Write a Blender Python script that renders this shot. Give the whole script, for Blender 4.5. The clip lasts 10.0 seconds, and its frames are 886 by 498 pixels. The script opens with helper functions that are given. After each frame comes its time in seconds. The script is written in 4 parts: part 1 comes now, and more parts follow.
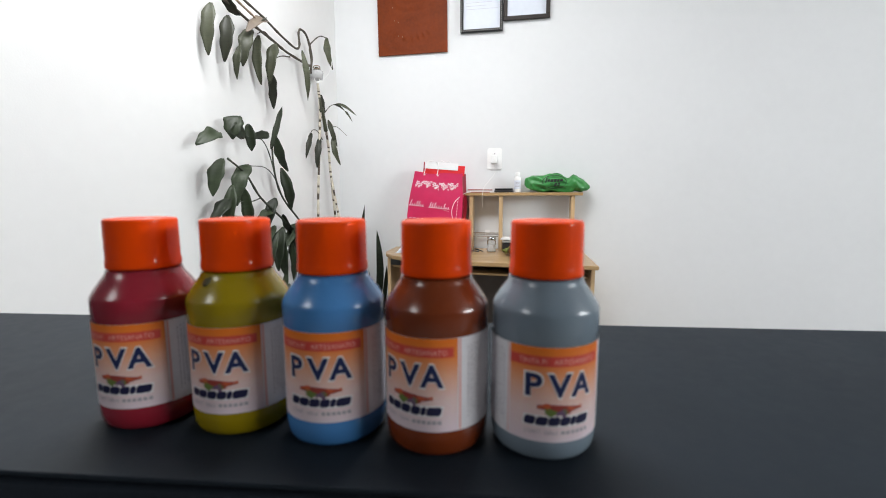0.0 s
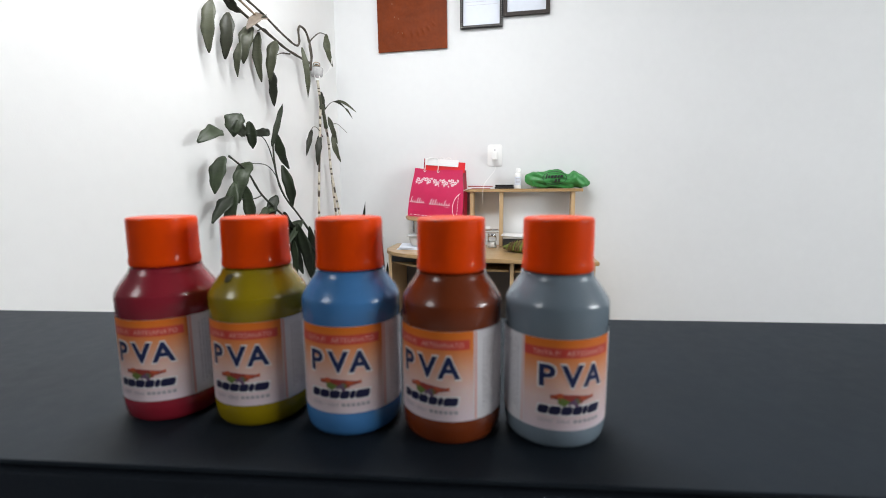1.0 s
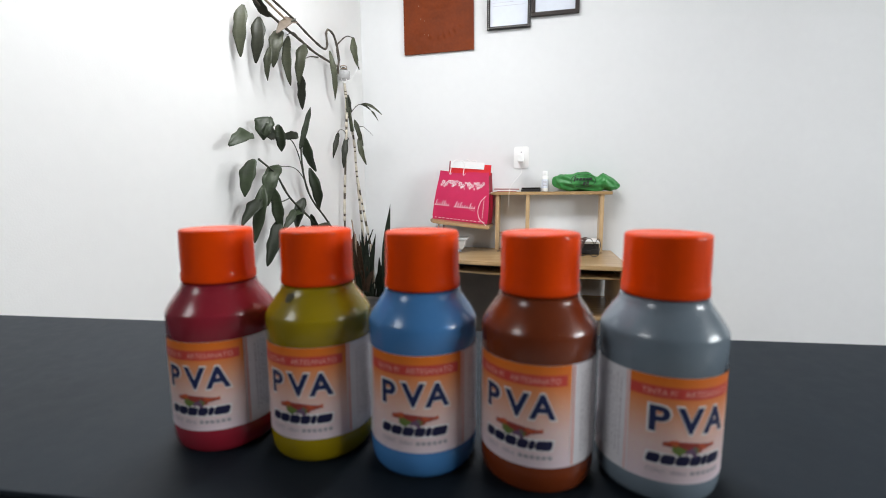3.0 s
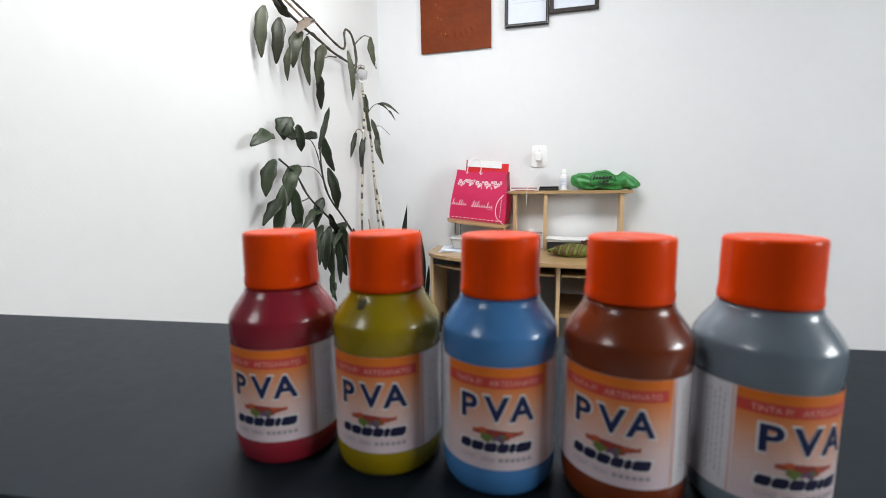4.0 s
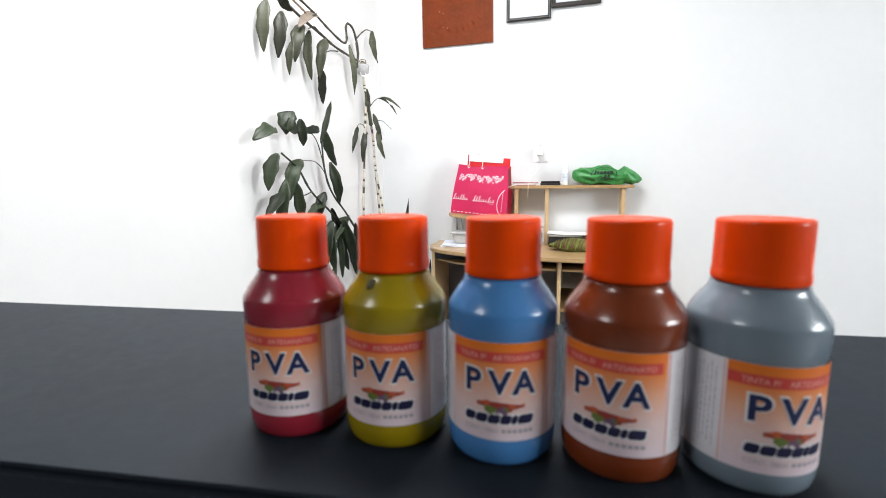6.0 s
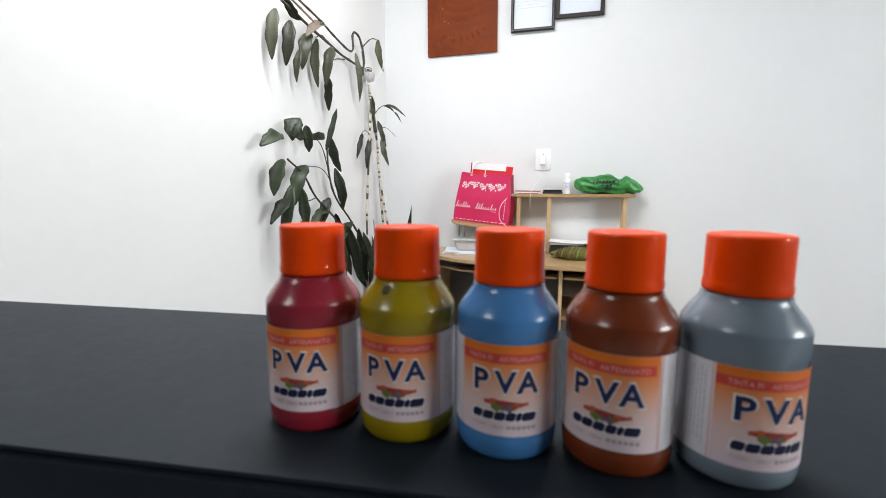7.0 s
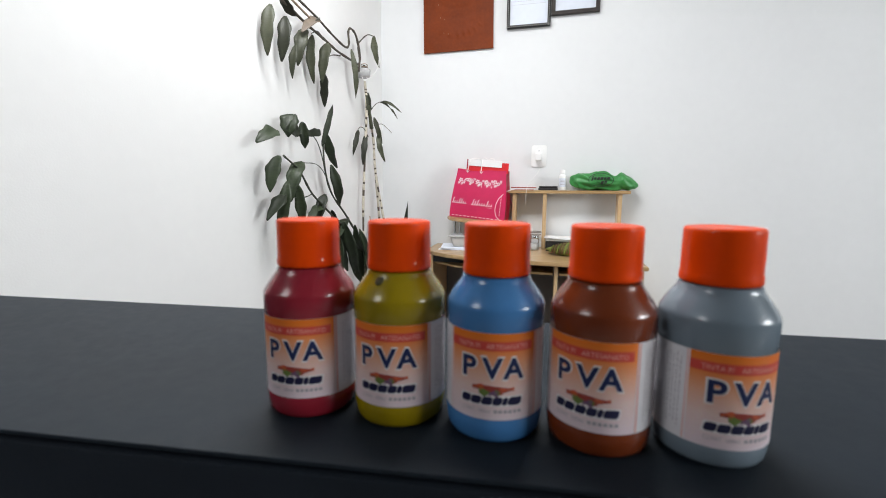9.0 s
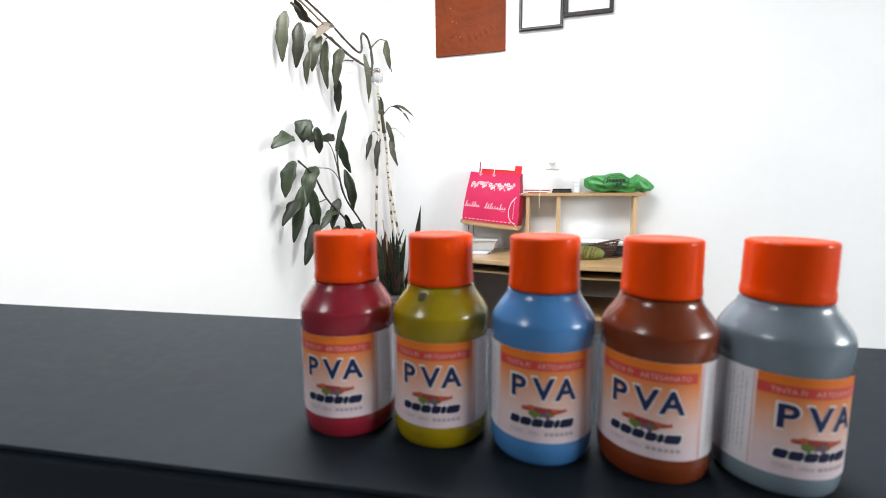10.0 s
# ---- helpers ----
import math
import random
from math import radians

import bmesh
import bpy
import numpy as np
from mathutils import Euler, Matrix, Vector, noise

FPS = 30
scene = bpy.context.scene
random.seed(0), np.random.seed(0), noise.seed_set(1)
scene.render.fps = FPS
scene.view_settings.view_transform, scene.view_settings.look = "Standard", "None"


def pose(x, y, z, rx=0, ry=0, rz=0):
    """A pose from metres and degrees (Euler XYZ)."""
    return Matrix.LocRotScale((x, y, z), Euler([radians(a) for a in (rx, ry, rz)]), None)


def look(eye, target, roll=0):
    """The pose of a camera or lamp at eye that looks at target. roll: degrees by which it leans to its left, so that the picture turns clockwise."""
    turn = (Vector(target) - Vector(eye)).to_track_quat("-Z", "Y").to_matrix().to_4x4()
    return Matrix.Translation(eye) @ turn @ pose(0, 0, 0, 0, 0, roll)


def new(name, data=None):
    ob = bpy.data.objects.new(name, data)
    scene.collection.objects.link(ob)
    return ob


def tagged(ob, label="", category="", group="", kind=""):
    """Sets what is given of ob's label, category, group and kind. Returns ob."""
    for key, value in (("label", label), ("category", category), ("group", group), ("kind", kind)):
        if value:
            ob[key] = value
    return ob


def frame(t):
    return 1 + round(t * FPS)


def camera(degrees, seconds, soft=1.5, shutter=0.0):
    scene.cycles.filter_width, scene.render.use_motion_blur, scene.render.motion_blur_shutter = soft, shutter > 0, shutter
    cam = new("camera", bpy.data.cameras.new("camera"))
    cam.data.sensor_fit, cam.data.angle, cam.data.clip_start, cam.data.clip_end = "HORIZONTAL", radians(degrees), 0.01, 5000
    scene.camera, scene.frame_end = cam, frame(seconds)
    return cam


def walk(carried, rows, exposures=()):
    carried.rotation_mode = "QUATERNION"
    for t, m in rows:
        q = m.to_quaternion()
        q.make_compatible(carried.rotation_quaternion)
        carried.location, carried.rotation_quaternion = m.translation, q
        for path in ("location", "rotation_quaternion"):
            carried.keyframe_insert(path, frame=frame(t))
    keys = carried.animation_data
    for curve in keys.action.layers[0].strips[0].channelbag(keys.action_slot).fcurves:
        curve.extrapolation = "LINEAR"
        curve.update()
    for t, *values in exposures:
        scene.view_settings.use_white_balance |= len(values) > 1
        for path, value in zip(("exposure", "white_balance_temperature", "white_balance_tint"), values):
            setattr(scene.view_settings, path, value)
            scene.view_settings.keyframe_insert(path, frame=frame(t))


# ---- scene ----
cam = camera(91.5, 10.0, soft=1.0)
# a small phone lens focused on the far wall, so that the near bottles are a little soft
cam.data.dof.use_dof, cam.data.dof.focus_distance, cam.data.dof.aperture_fstop = True, 2.1, 12.5
EAST_WATTS, WEST_WATTS, FILL_WATTS = 142.0, 6.0, 52.0
PATH = [
    (0, (0.00265, 0.01138, 1.00684), (-0.34622, 1.96408, 0.75140), -0.127),
    (0.5, (0.00210, 0.00917, 1.00595), (-0.34731, 1.95925, 0.73193), -0.823),
    (1, (-0.00286, 0.00446, 1.00749), (-0.34902, 1.95550, 0.73620), -0.378),
    (1.5, (-0.00824, 0.00635, 1.00817), (-0.36273, 1.95537, 0.73316), -0.456),
    (2, (-0.02503, 0.01147, 1.01147), (-0.42920, 1.95294, 0.75201), -0.894),
    (2.2, (-0.02937, 0.01257, 1.01129), (-0.44711, 1.95207, 0.75866), -0.287),
    (3.3, (-0.03432, 0.02328, 1.01091), (-0.48321, 1.95457, 0.74891), -0.624),
    (3.5, (-0.03861, 0.02280, 1.01311), (-0.49746, 1.95263, 0.75780), -0.885),
    (4, (-0.05912, 0.02499, 1.01187), (-0.55061, 1.94545, 0.74682), -0.464),
    (4.5, (-0.06188, 0.03242, 1.00963), (-0.55954, 1.94954, 0.73219), -0.626),
    (5, (-0.05862, 0.02802, 1.00966), (-0.56317, 1.94413, 0.73773), -0.412),
    (5.5, (-0.05940, 0.02377, 1.00807), (-0.56231, 1.93800, 0.72033), -0.327),
    (5.7, (-0.05869, 0.02199, 1.00760), (-0.55528, 1.93716, 0.71514), -0.556),
    (6.8, (-0.05968, 0.00295, 1.00971), (-0.55885, 1.92283, 0.75496), 0.312),
    (7, (-0.05952, 0.00279, 1.01059), (-0.56242, 1.92154, 0.75472), 0.330),
    (7.5, (-0.05895, 0.00162, 1.01099), (-0.55515, 1.92146, 0.75023), -0.015),
    (8, (-0.05719, -0.00088, 1.01012), (-0.55037, 1.91892, 0.74346), 0.005),
    (8.5, (-0.05663, -0.00327, 1.01215), (-0.55379, 1.91670, 0.75419), -0.079),
    (9, (-0.05459, -0.00483, 1.01014), (-0.54213, 1.91577, 0.73880), 0.341),
    (9.5, (-0.05820, -0.00351, 1.01134), (-0.54463, 1.91755, 0.74128), 0.116),
    (10, (-0.07103, -0.00103, 1.01418), (-0.60512, 1.90881, 0.75483), -0.153),
]

walk(cam, [(t, look(eye, target, roll)) for t, eye, target, roll in PATH], exposures=((0.0, -0.32), (3.5, -0.34), (4.0, -0.34), (4.5, -0.08), (5.0, 0.12), (5.7, 0.12), (7.0, -0.24), (7.4, 0.06), (8.0, 0.12), (8.5, -0.30), (9.0, -0.33), (9.5, -0.29), (10.0, 0.18)))

# ---- world, sun, window light and an added ceiling fill ----
world = bpy.data.worlds.new("world")
scene.world = world
world.use_nodes = True
wn = world.node_tree.nodes
sky = wn.new("ShaderNodeTexSky")
sky.sky_type, sky.sun_disc = 'NISHITA', False
sky.sun_elevation, sky.sun_rotation = radians(55), radians(20)
wn["Background"].inputs["Strength"].default_value = 0.12
world.node_tree.links.new(sky.outputs[0], wn["Background"].inputs["Color"])

sun_data = bpy.data.lights.new("sun", 'SUN')
sun_data.energy, sun_data.angle, sun_data.color = 3.0, radians(0.5), (1.0, 0.95, 0.88)
sun = new("sun", sun_data)
sun.matrix_world = look((1.5, 4.0, 6.0), (0, 0, 0))


def area_light(name, eye, target, wide, high, watts, colour):
    data = bpy.data.lights.new(name, 'AREA')
    data.shape, data.size, data.size_y = 'RECTANGLE', wide, high
    data.energy, data.color = watts, colour
    ob = new(name, data)
    ob.matrix_world = look(eye, target)
    return ob


area_light("window_light_east", (4.27, -0.25, 1.92), (0.3, 1.9, 1.40), 1.6, 0.96, EAST_WATTS, (0.945, 0.98, 1.0))
area_light("window_light_west", (-1.00, -0.80, 1.70), (-0.1, 0.2, 0.95), 0.40, 0.45, WEST_WATTS, (0.97, 0.985, 1.0))

# fill light added under the ceiling to even out the far walls
area_light("ceiling_fill_light", (-0.45, 1.02, 2.535), (-0.45, 1.02, 0.0), 1.1, 0.5, FILL_WATTS, (0.975, 0.985, 1.0))


# ---- materials ----
def material(name, colour, rough=0.5, metal=0.0, spread=0.12, scale=20.0, bump=0.0, bump_scale=120.0, coat=0.0, stretch=(1, 1, 1),
             second=None, random_tint=0.0, sub=0.0, spec=0.5, uneven=0.06):
    """A procedural surface: two scales of colour variation, uneven gloss and fine relief."""
    m = bpy.data.materials.new(name)
    m.use_nodes = True
    n, l = m.node_tree.nodes, m.node_tree.links
    b = n["Principled BSDF"]
    tc, mp = n.new("ShaderNodeTexCoord"), n.new("ShaderNodeMapping")
    mp.inputs["Scale"].default_value = stretch
    l.new(tc.outputs["Object"], mp.inputs["Vector"])
    coarse, fine = n.new("ShaderNodeTexNoise"), n.new("ShaderNodeTexNoise")
    coarse.inputs["Scale"].default_value, coarse.inputs["Detail"].default_value = scale, 4
    fine.inputs["Scale"].default_value, fine.inputs["Detail"].default_value = scale * 9, 3
    for t in (coarse, fine):
        l.new(mp.outputs[0], t.inputs["Vector"])
    add = n.new("ShaderNodeMix")
    add.data_type = 'FLOAT'
    add.inputs[0].default_value = 0.4
    l.new(coarse.outputs["Fac"], add.inputs[2])
    l.new(fine.outputs["Fac"], add.inputs[3])
    ramp = n.new("ShaderNodeValToRGB")
    c = Vector(colour[:3])
    other = Vector(second) if second else c * (1 + spread)
    ramp.color_ramp.elements[0].position, ramp.color_ramp.elements[1].position = 0.3, 0.7
    ramp.color_ramp.elements[0].color = (*(c * (1 - spread)), 1)
    ramp.color_ramp.elements[1].color = (*[min(v, 1) for v in other], 1)
    l.new(add.outputs[0], ramp.inputs[0])
    colour_out = ramp.outputs[0]
    if random_tint:
        info, hsv, rng = n.new("ShaderNodeObjectInfo"), n.new("ShaderNodeHueSaturation"), n.new("ShaderNodeMapRange")
        rng.inputs["To Min"].default_value, rng.inputs["To Max"].default_value = 1 - random_tint, 1 + random_tint
        l.new(info.outputs["Random"], rng.inputs["Value"])
        l.new(rng.outputs[0], hsv.inputs["Value"])
        l.new(colour_out, hsv.inputs["Color"])
        colour_out = hsv.outputs[0]
    l.new(colour_out, b.inputs["Base Color"])
    rr = n.new("ShaderNodeMapRange")
    rr.inputs["To Min"].default_value, rr.inputs["To Max"].default_value = max(rough - uneven, 0.02), min(rough + uneven, 1)
    l.new(fine.outputs["Fac"], rr.inputs["Value"])
    l.new(rr.outputs[0], b.inputs["Roughness"])
    b.inputs["Specular IOR Level"].default_value = spec
    b.inputs["Metallic"].default_value, b.inputs["Coat Weight"].default_value = metal, coat
    b.inputs["Coat Roughness"].default_value = 0.08
    b.inputs["Subsurface Weight"].default_value = sub
    b.inputs["Subsurface Radius"].default_value = (0.004, 0.003, 0.002)
    if bump:
        bn, nt = n.new("ShaderNodeBump"), n.new("ShaderNodeTexNoise")
        nt.inputs["Scale"].default_value, nt.inputs["Detail"].default_value = bump_scale, 4
        bn.inputs["Strength"].default_value, bn.inputs["Distance"].default_value = bump, 0.002
        l.new(mp.outputs[0], nt.inputs["Vector"])
        l.new(nt.outputs["Fac"], bn.inputs["Height"])
        l.new(bn.outputs[0], b.inputs["Normal"])
    return m


def glass(name, colour=(0.95, 0.97, 0.97), rough=0.03):
    m = bpy.data.materials.new(name)
    m.use_nodes = True
    b = m.node_tree.nodes["Principled BSDF"]
    b.inputs["Base Color"].default_value = (*colour, 1)
    b.inputs["Transmission Weight"].default_value = 1.0
    b.inputs["Roughness"].default_value = rough
    b.inputs["IOR"].default_value = 1.3
    return m


def wood(name, light, dark, along='X', rough=0.35):
    """Wood-print laminate: long grain streaks along one axis with fine pores."""
    m = bpy.data.materials.new(name)
    m.use_nodes = True
    n, l = m.node_tree.nodes, m.node_tree.links
    b = n["Principled BSDF"]
    tc, mp = n.new("ShaderNodeTexCoord"), n.new("ShaderNodeMapping")
    mp.inputs["Scale"].default_value = {'X': (1.5, 30, 30), 'Y': (30, 1.5, 30), 'Z': (30, 30, 1.5)}[along]
    l.new(tc.outputs["Object"], mp.inputs["Vector"])
    g = n.new("ShaderNodeTexNoise")
    g.inputs["Scale"].default_value, g.inputs["Detail"].default_value, g.inputs["Distortion"].default_value = 2.2, 6, 0.6
    l.new(mp.outputs[0], g.inputs["Vector"])
    ramp = n.new("ShaderNodeValToRGB")
    ramp.color_ramp.elements[0].position, ramp.color_ramp.elements[1].position = 0.32, 0.68
    ramp.color_ramp.elements[0].color, ramp.color_ramp.elements[1].color = (*dark, 1), (*light, 1)
    l.new(g.outputs["Fac"], ramp.inputs[0])
    l.new(ramp.outputs[0], b.inputs["Base Color"])
    b.inputs["Roughness"].default_value = rough
    bn = n.new("ShaderNodeBump")
    bn.inputs["Strength"].default_value, bn.inputs["Distance"].default_value = 0.12, 0.001
    l.new(g.outputs["Fac"], bn.inputs["Height"])
    l.new(bn.outputs[0], b.inputs["Normal"])
    return m


def label_print(name):
    """Printed label: orange at its top fading to a pale peach at its foot, with paper mottling."""
    m = bpy.data.materials.new(name)
    m.use_nodes = True
    n, l = m.node_tree.nodes, m.node_tree.links
    b = n["Principled BSDF"]
    tc, sep, rng, ramp = n.new("ShaderNodeTexCoord"), n.new("ShaderNodeSeparateXYZ"), n.new("ShaderNodeMapRange"), n.new("ShaderNodeValToRGB")
    l.new(tc.outputs["Object"], sep.inputs[0])
    l.new(sep.outputs["Z"], rng.inputs["Value"])
    rng.inputs["From Min"].default_value, rng.inputs["From Max"].default_value = 0.0115, 0.0495
    l.new(rng.outputs[0], ramp.inputs[0])
    e = ramp.color_ramp.elements
    e[0].position, e[0].color = 0.0, (0.79, 0.67, 0.72, 1)
    e[1].position, e[1].color = 1.0, (0.76, 0.17, 0.006, 1)
    for at, c in ((0.35, (0.78, 0.58, 0.54, 1)), (0.60, (0.77, 0.39, 0.25, 1)), (0.80, (0.76, 0.22, 0.040, 1))):
        x = e.new(at)
        x.color = c
    noise_node, mix = n.new("ShaderNodeTexNoise"), n.new("ShaderNodeMix")
    noise_node.inputs["Scale"].default_value = 900
    l.new(tc.outputs["Object"], noise_node.inputs["Vector"])
    mix.data_type, mix.blend_type = 'RGBA', 'OVERLAY'
    mix.inputs[0].default_value = 0.12
    l.new(ramp.outputs[0], mix.inputs[6])
    l.new(noise_node.outputs["Color"], mix.inputs[7])
    l.new(mix.outputs[2], b.inputs["Base Color"])
    b.inputs["Roughness"].default_value = 0.38
    return m


wall_paint = material("wall_paint", (0.732, 0.741, 0.745), 0.75, spread=0.02, scale=3.0, bump=0.12, bump_scale=260)
wall_paint_warm = material("wall_paint_side", (0.745, 0.745, 0.735), 0.75, spread=0.02, scale=3.0, bump=0.12, bump_scale=260)
# ceiling stays out of view; its dark tone only lowers bounced light
ceiling_paint = material("ceiling_unseen_dark", (0.27, 0.255, 0.24), 0.6, spread=0.15, scale=4.0, stretch=(1, 12, 1))
floor_tile = material("floor_tile", (0.34, 0.335, 0.33), 0.35, spread=0.12, scale=6.0)
# dark tone for walls out of view, so less light bounces onto the bottles
bounce_cut_grey = material("unseen_wall_dark", (0.105, 0.110, 0.120), 0.75, spread=0.04, scale=3.0)
white_trim = material("white_trim", (0.78, 0.78, 0.77), 0.4, spread=0.03, scale=8.0)
slate = material("slate_laminate", (0.0088, 0.0140, 0.0205), 0.6, spec=0.18, spread=0.12, scale=14.0, bump=0.04, bump_scale=600)
slate_face = material("slate_face", (0.010, 0.0145, 0.0215), 0.7, spec=0.2, spread=0.15, scale=14.0, bump=0.1, bump_scale=500)
cap_orange = material("cap_orange", (0.76, 0.058, 0.0006), 0.45, spread=0.04, scale=40.0, coat=0.28, spec=0.05, bump=0.02, bump_scale=900)
label_paper = material("label_white", (0.78, 0.76, 0.79), 0.4, spread=0.04, scale=300.0)
label_front = label_print("label_front")
ink_navy = material("ink_navy", (0.009, 0.018, 0.082), 0.4, spread=0.10, scale=400.0)
ink_dark = material("ink_dark_blue", (0.010, 0.011, 0.050), 0.4, spread=0.10, scale=400.0)
ink_white = material("ink_white", (0.83, 0.79, 0.79), 0.4, spread=0.03, scale=400.0)
ink_red = material("ink_red", (0.62, 0.060, 0.045), 0.4, spread=0.06, scale=400.0)
ink_pink = material("ink_pink", (0.80, 0.40, 0.35), 0.4, spread=0.05, scale=400.0)
ink_grey = material("ink_grey", (0.38, 0.35, 0.38), 0.45, spread=0.08, scale=400.0)
ink_green = material("ink_green", (0.13, 0.19, 0.040), 0.45, spread=0.1, scale=300.0)
ink_blue = material("ink_blue", (0.15, 0.085, 0.16), 0.45, spread=0.1, scale=300.0)
ink_maroon = material("ink_maroon", (0.30, 0.040, 0.030), 0.45, spread=0.1, scale=300.0)
ink_orange = material("ink_orange", (0.55, 0.10, 0.035), 0.45, spread=0.1, scale=300.0)
ink_black = material("ink_black", (0.02, 0.022, 0.02), 0.5, spread=0.1, scale=100.0)
dried_paint = material("dried_paint", (0.05, 0.045, 0.01), 0.6, spread=0.2, scale=300.0)
# level boards coloured darker than the uprights, to offset light from above
oak_x = wood("oak_laminate_long_dimmed", (0.47, 0.315, 0.160), (0.37, 0.235, 0.110), 'X', 0.24)
oak_z = wood("oak_laminate_upright", (0.58, 0.41, 0.23), (0.48, 0.32, 0.17), 'Z')
modesty = material("brown_hardboard", (0.115, 0.100, 0.090), 0.6, spread=0.12, scale=8.0)
chrome = material("chrome_tube", (0.65, 0.66, 0.68), 0.18, metal=1.0, spread=0.04, scale=40.0)
black_plastic = material("black_plastic", (0.018, 0.017, 0.018), 0.45, spread=0.15, scale=40.0)
white_plastic = material("white_plastic", (0.87, 0.87, 0.86), 0.35, spread=0.03, scale=30.0)
paper = material("paper", (0.86, 0.86, 0.86), 0.7, spread=0.03, scale=20.0)
paper_blue = material("certificate_paper", (0.70, 0.74, 0.82), 0.6, spread=0.04, scale=6.0)
frame_black = material("frame_black", (0.014, 0.013, 0.013), 0.45, spec=0.2, spread=0.2, scale=80.0, bump=0.2, bump_scale=500)
frame_silver = material("frame_worn_silver", (0.42, 0.41, 0.39), 0.4, metal=0.3, spread=0.3, scale=120.0)
frame_brown = material("frame_dark_brown", (0.038, 0.031, 0.028), 0.5, spec=0.2, spread=0.15, scale=50.0, stretch=(1, 1, 6))
bag_pink = material("bag_pink_plastic", (0.57, 0.021, 0.098), 0.34, spread=0.08, scale=14.0, bump=0.35, bump_scale=26, coat=0.05, spec=0.3)
# crimson: shade coloured into the pink bag's gusset and bottom; also a flap
bag_shade_flap = material("bag_shade_flap_crimson", (0.30, 0.008, 0.025), 0.35, spread=0.15, scale=14.0, bump=0.35, bump_scale=26)
bag_red = material("red_card", (0.68, 0.015, 0.02), 0.4, spread=0.08, scale=20.0)
bag_print = material("bag_print_white", (0.82, 0.66, 0.70), 0.4, spread=0.04, scale=40.0)
bag_green = material("bag_green_plastic", (0.040, 0.235, 0.055), 0.40, spread=0.25, scale=18.0, bump=0.6, bump_scale=30)
cord_white = material("white_cord", (0.80, 0.79, 0.78), 0.5, spread=0.04, scale=100.0)
terracotta = material("carved_leather", (0.158, 0.0275, 0.0032), 0.5, spec=0.12, spread=0.28, scale=8.0, bump=0.35, bump_scale=45)
bark = material("branch_bark", (0.055, 0.045, 0.032), 0.7, spread=0.35, scale=60.0, bump=0.3, bump_scale=300)
green_stem = material("green_stem", (0.026, 0.031, 0.018), 0.55, spread=0.25, scale=40.0)
cane_pale = material("cane_pale", (0.54, 0.49, 0.40), 0.6, spread=0.30, scale=50.0)
cane_dark = material("cane_node", (0.075, 0.058, 0.040), 0.7, spread=0.25, scale=60.0)
leaf_green = material("leaf_green", (0.046, 0.050, 0.030), 0.46, spec=0.28, spread=0.30, scale=25.0, random_tint=0.6, stretch=(1, 1, 4))
leaf_deep = material("leaf_deep_green", (0.020, 0.028, 0.014), 0.46, spec=0.28, spread=0.35, scale=25.0, random_tint=0.6, stretch=(1, 1, 4))
sword_green = material("sword_leaf_green", (0.012, 0.016, 0.010), 0.6, spec=0.12, spread=0.45, scale=18.0, random_tint=0.25, stretch=(1, 1, 5))
dry_leaf = material("dry_leaf_brown", (0.030, 0.017, 0.010), 0.7, spec=0.1, spread=0.4, scale=30.0, random_tint=0.5, stretch=(1, 1, 5))
dried_leaf = material("dried_leaf", (0.135, 0.105, 0.078), 0.6, spread=0.25, scale=40.0)
pale_stalk = material("pale_stalk", (0.26, 0.19, 0.13), 0.7, spread=0.25, scale=50.0)
wicker = material("dark_wicker", (0.060, 0.022, 0.014), 0.5, spread=0.35, scale=90.0)
pot_clay = material("pot_plastic", (0.028, 0.024, 0.021), 0.55, spread=0.15, scale=20.0, bump=0.2)
soil = material("potting_soil", (0.03, 0.022, 0.016), 0.95, spread=0.4, scale=80.0, bump=0.8, bump_scale=150)
clear_glass = glass("clear_glass")
cup_plastic = material("cup_plastic", (0.46, 0.46, 0.46), 0.25, spread=0.22, scale=60.0, coat=0.3)
cloudy_plastic = material("cloudy_plastic", (0.56, 0.57, 0.58), 0.25, spread=0.08, scale=60.0, coat=0.3)
fabric_green = material("patterned_cloth_green", (0.10, 0.14, 0.02), 0.7, spread=0.5, scale=55.0, second=(0.20, 0.22, 0.04), bump=0.5, bump_scale=90)
fabric_lime = material("patterned_cloth_lime", (0.17, 0.20, 0.03), 0.7, spread=0.3, scale=60.0)
fabric_brown = material("patterned_cloth_brown", (0.13, 0.055, 0.02), 0.7, spread=0.3, scale=60.0)


# ---- mesh helpers ----
def link_mesh(name, bm, mat, parent=None, label="", smooth=False):
    me = bpy.data.meshes.new(name)
    bmesh.ops.recalc_face_normals(bm, faces=bm.faces)
    bm.to_mesh(me)
    bm.free()
    me.materials.append(mat)
    if smooth:
        for p in me.polygons:
            p.use_smooth = True
    ob = new(name, me)
    ob.parent = parent
    return tagged(ob, label)


def part(name, bm, mat, parent, label="", smooth=False):
    return link_mesh(name, bm, mat, parent, label, smooth)


def thing(name, label, category, x=0, y=0, z=0, rz=0, rx=0, ry=0, group=""):
    ob = new(name)
    ob.matrix_world = pose(x, y, z, rx, ry, rz)
    return tagged(ob, label, category, group)


def box(x0, x1, y0, y1, z0, z1, bevel=0.0, segments=2):
    bm = bmesh.new()
    bmesh.ops.create_cube(bm, size=1, matrix=Matrix.LocRotScale(((x0 + x1) / 2, (y0 + y1) / 2, (z0 + z1) / 2), None, (x1 - x0, y1 - y0, z1 - z0)))
    if bevel:
        bmesh.ops.bevel(bm, geom=bm.edges[:], offset=bevel, segments=segments, affect='EDGES', profile=0.6)
    return bm


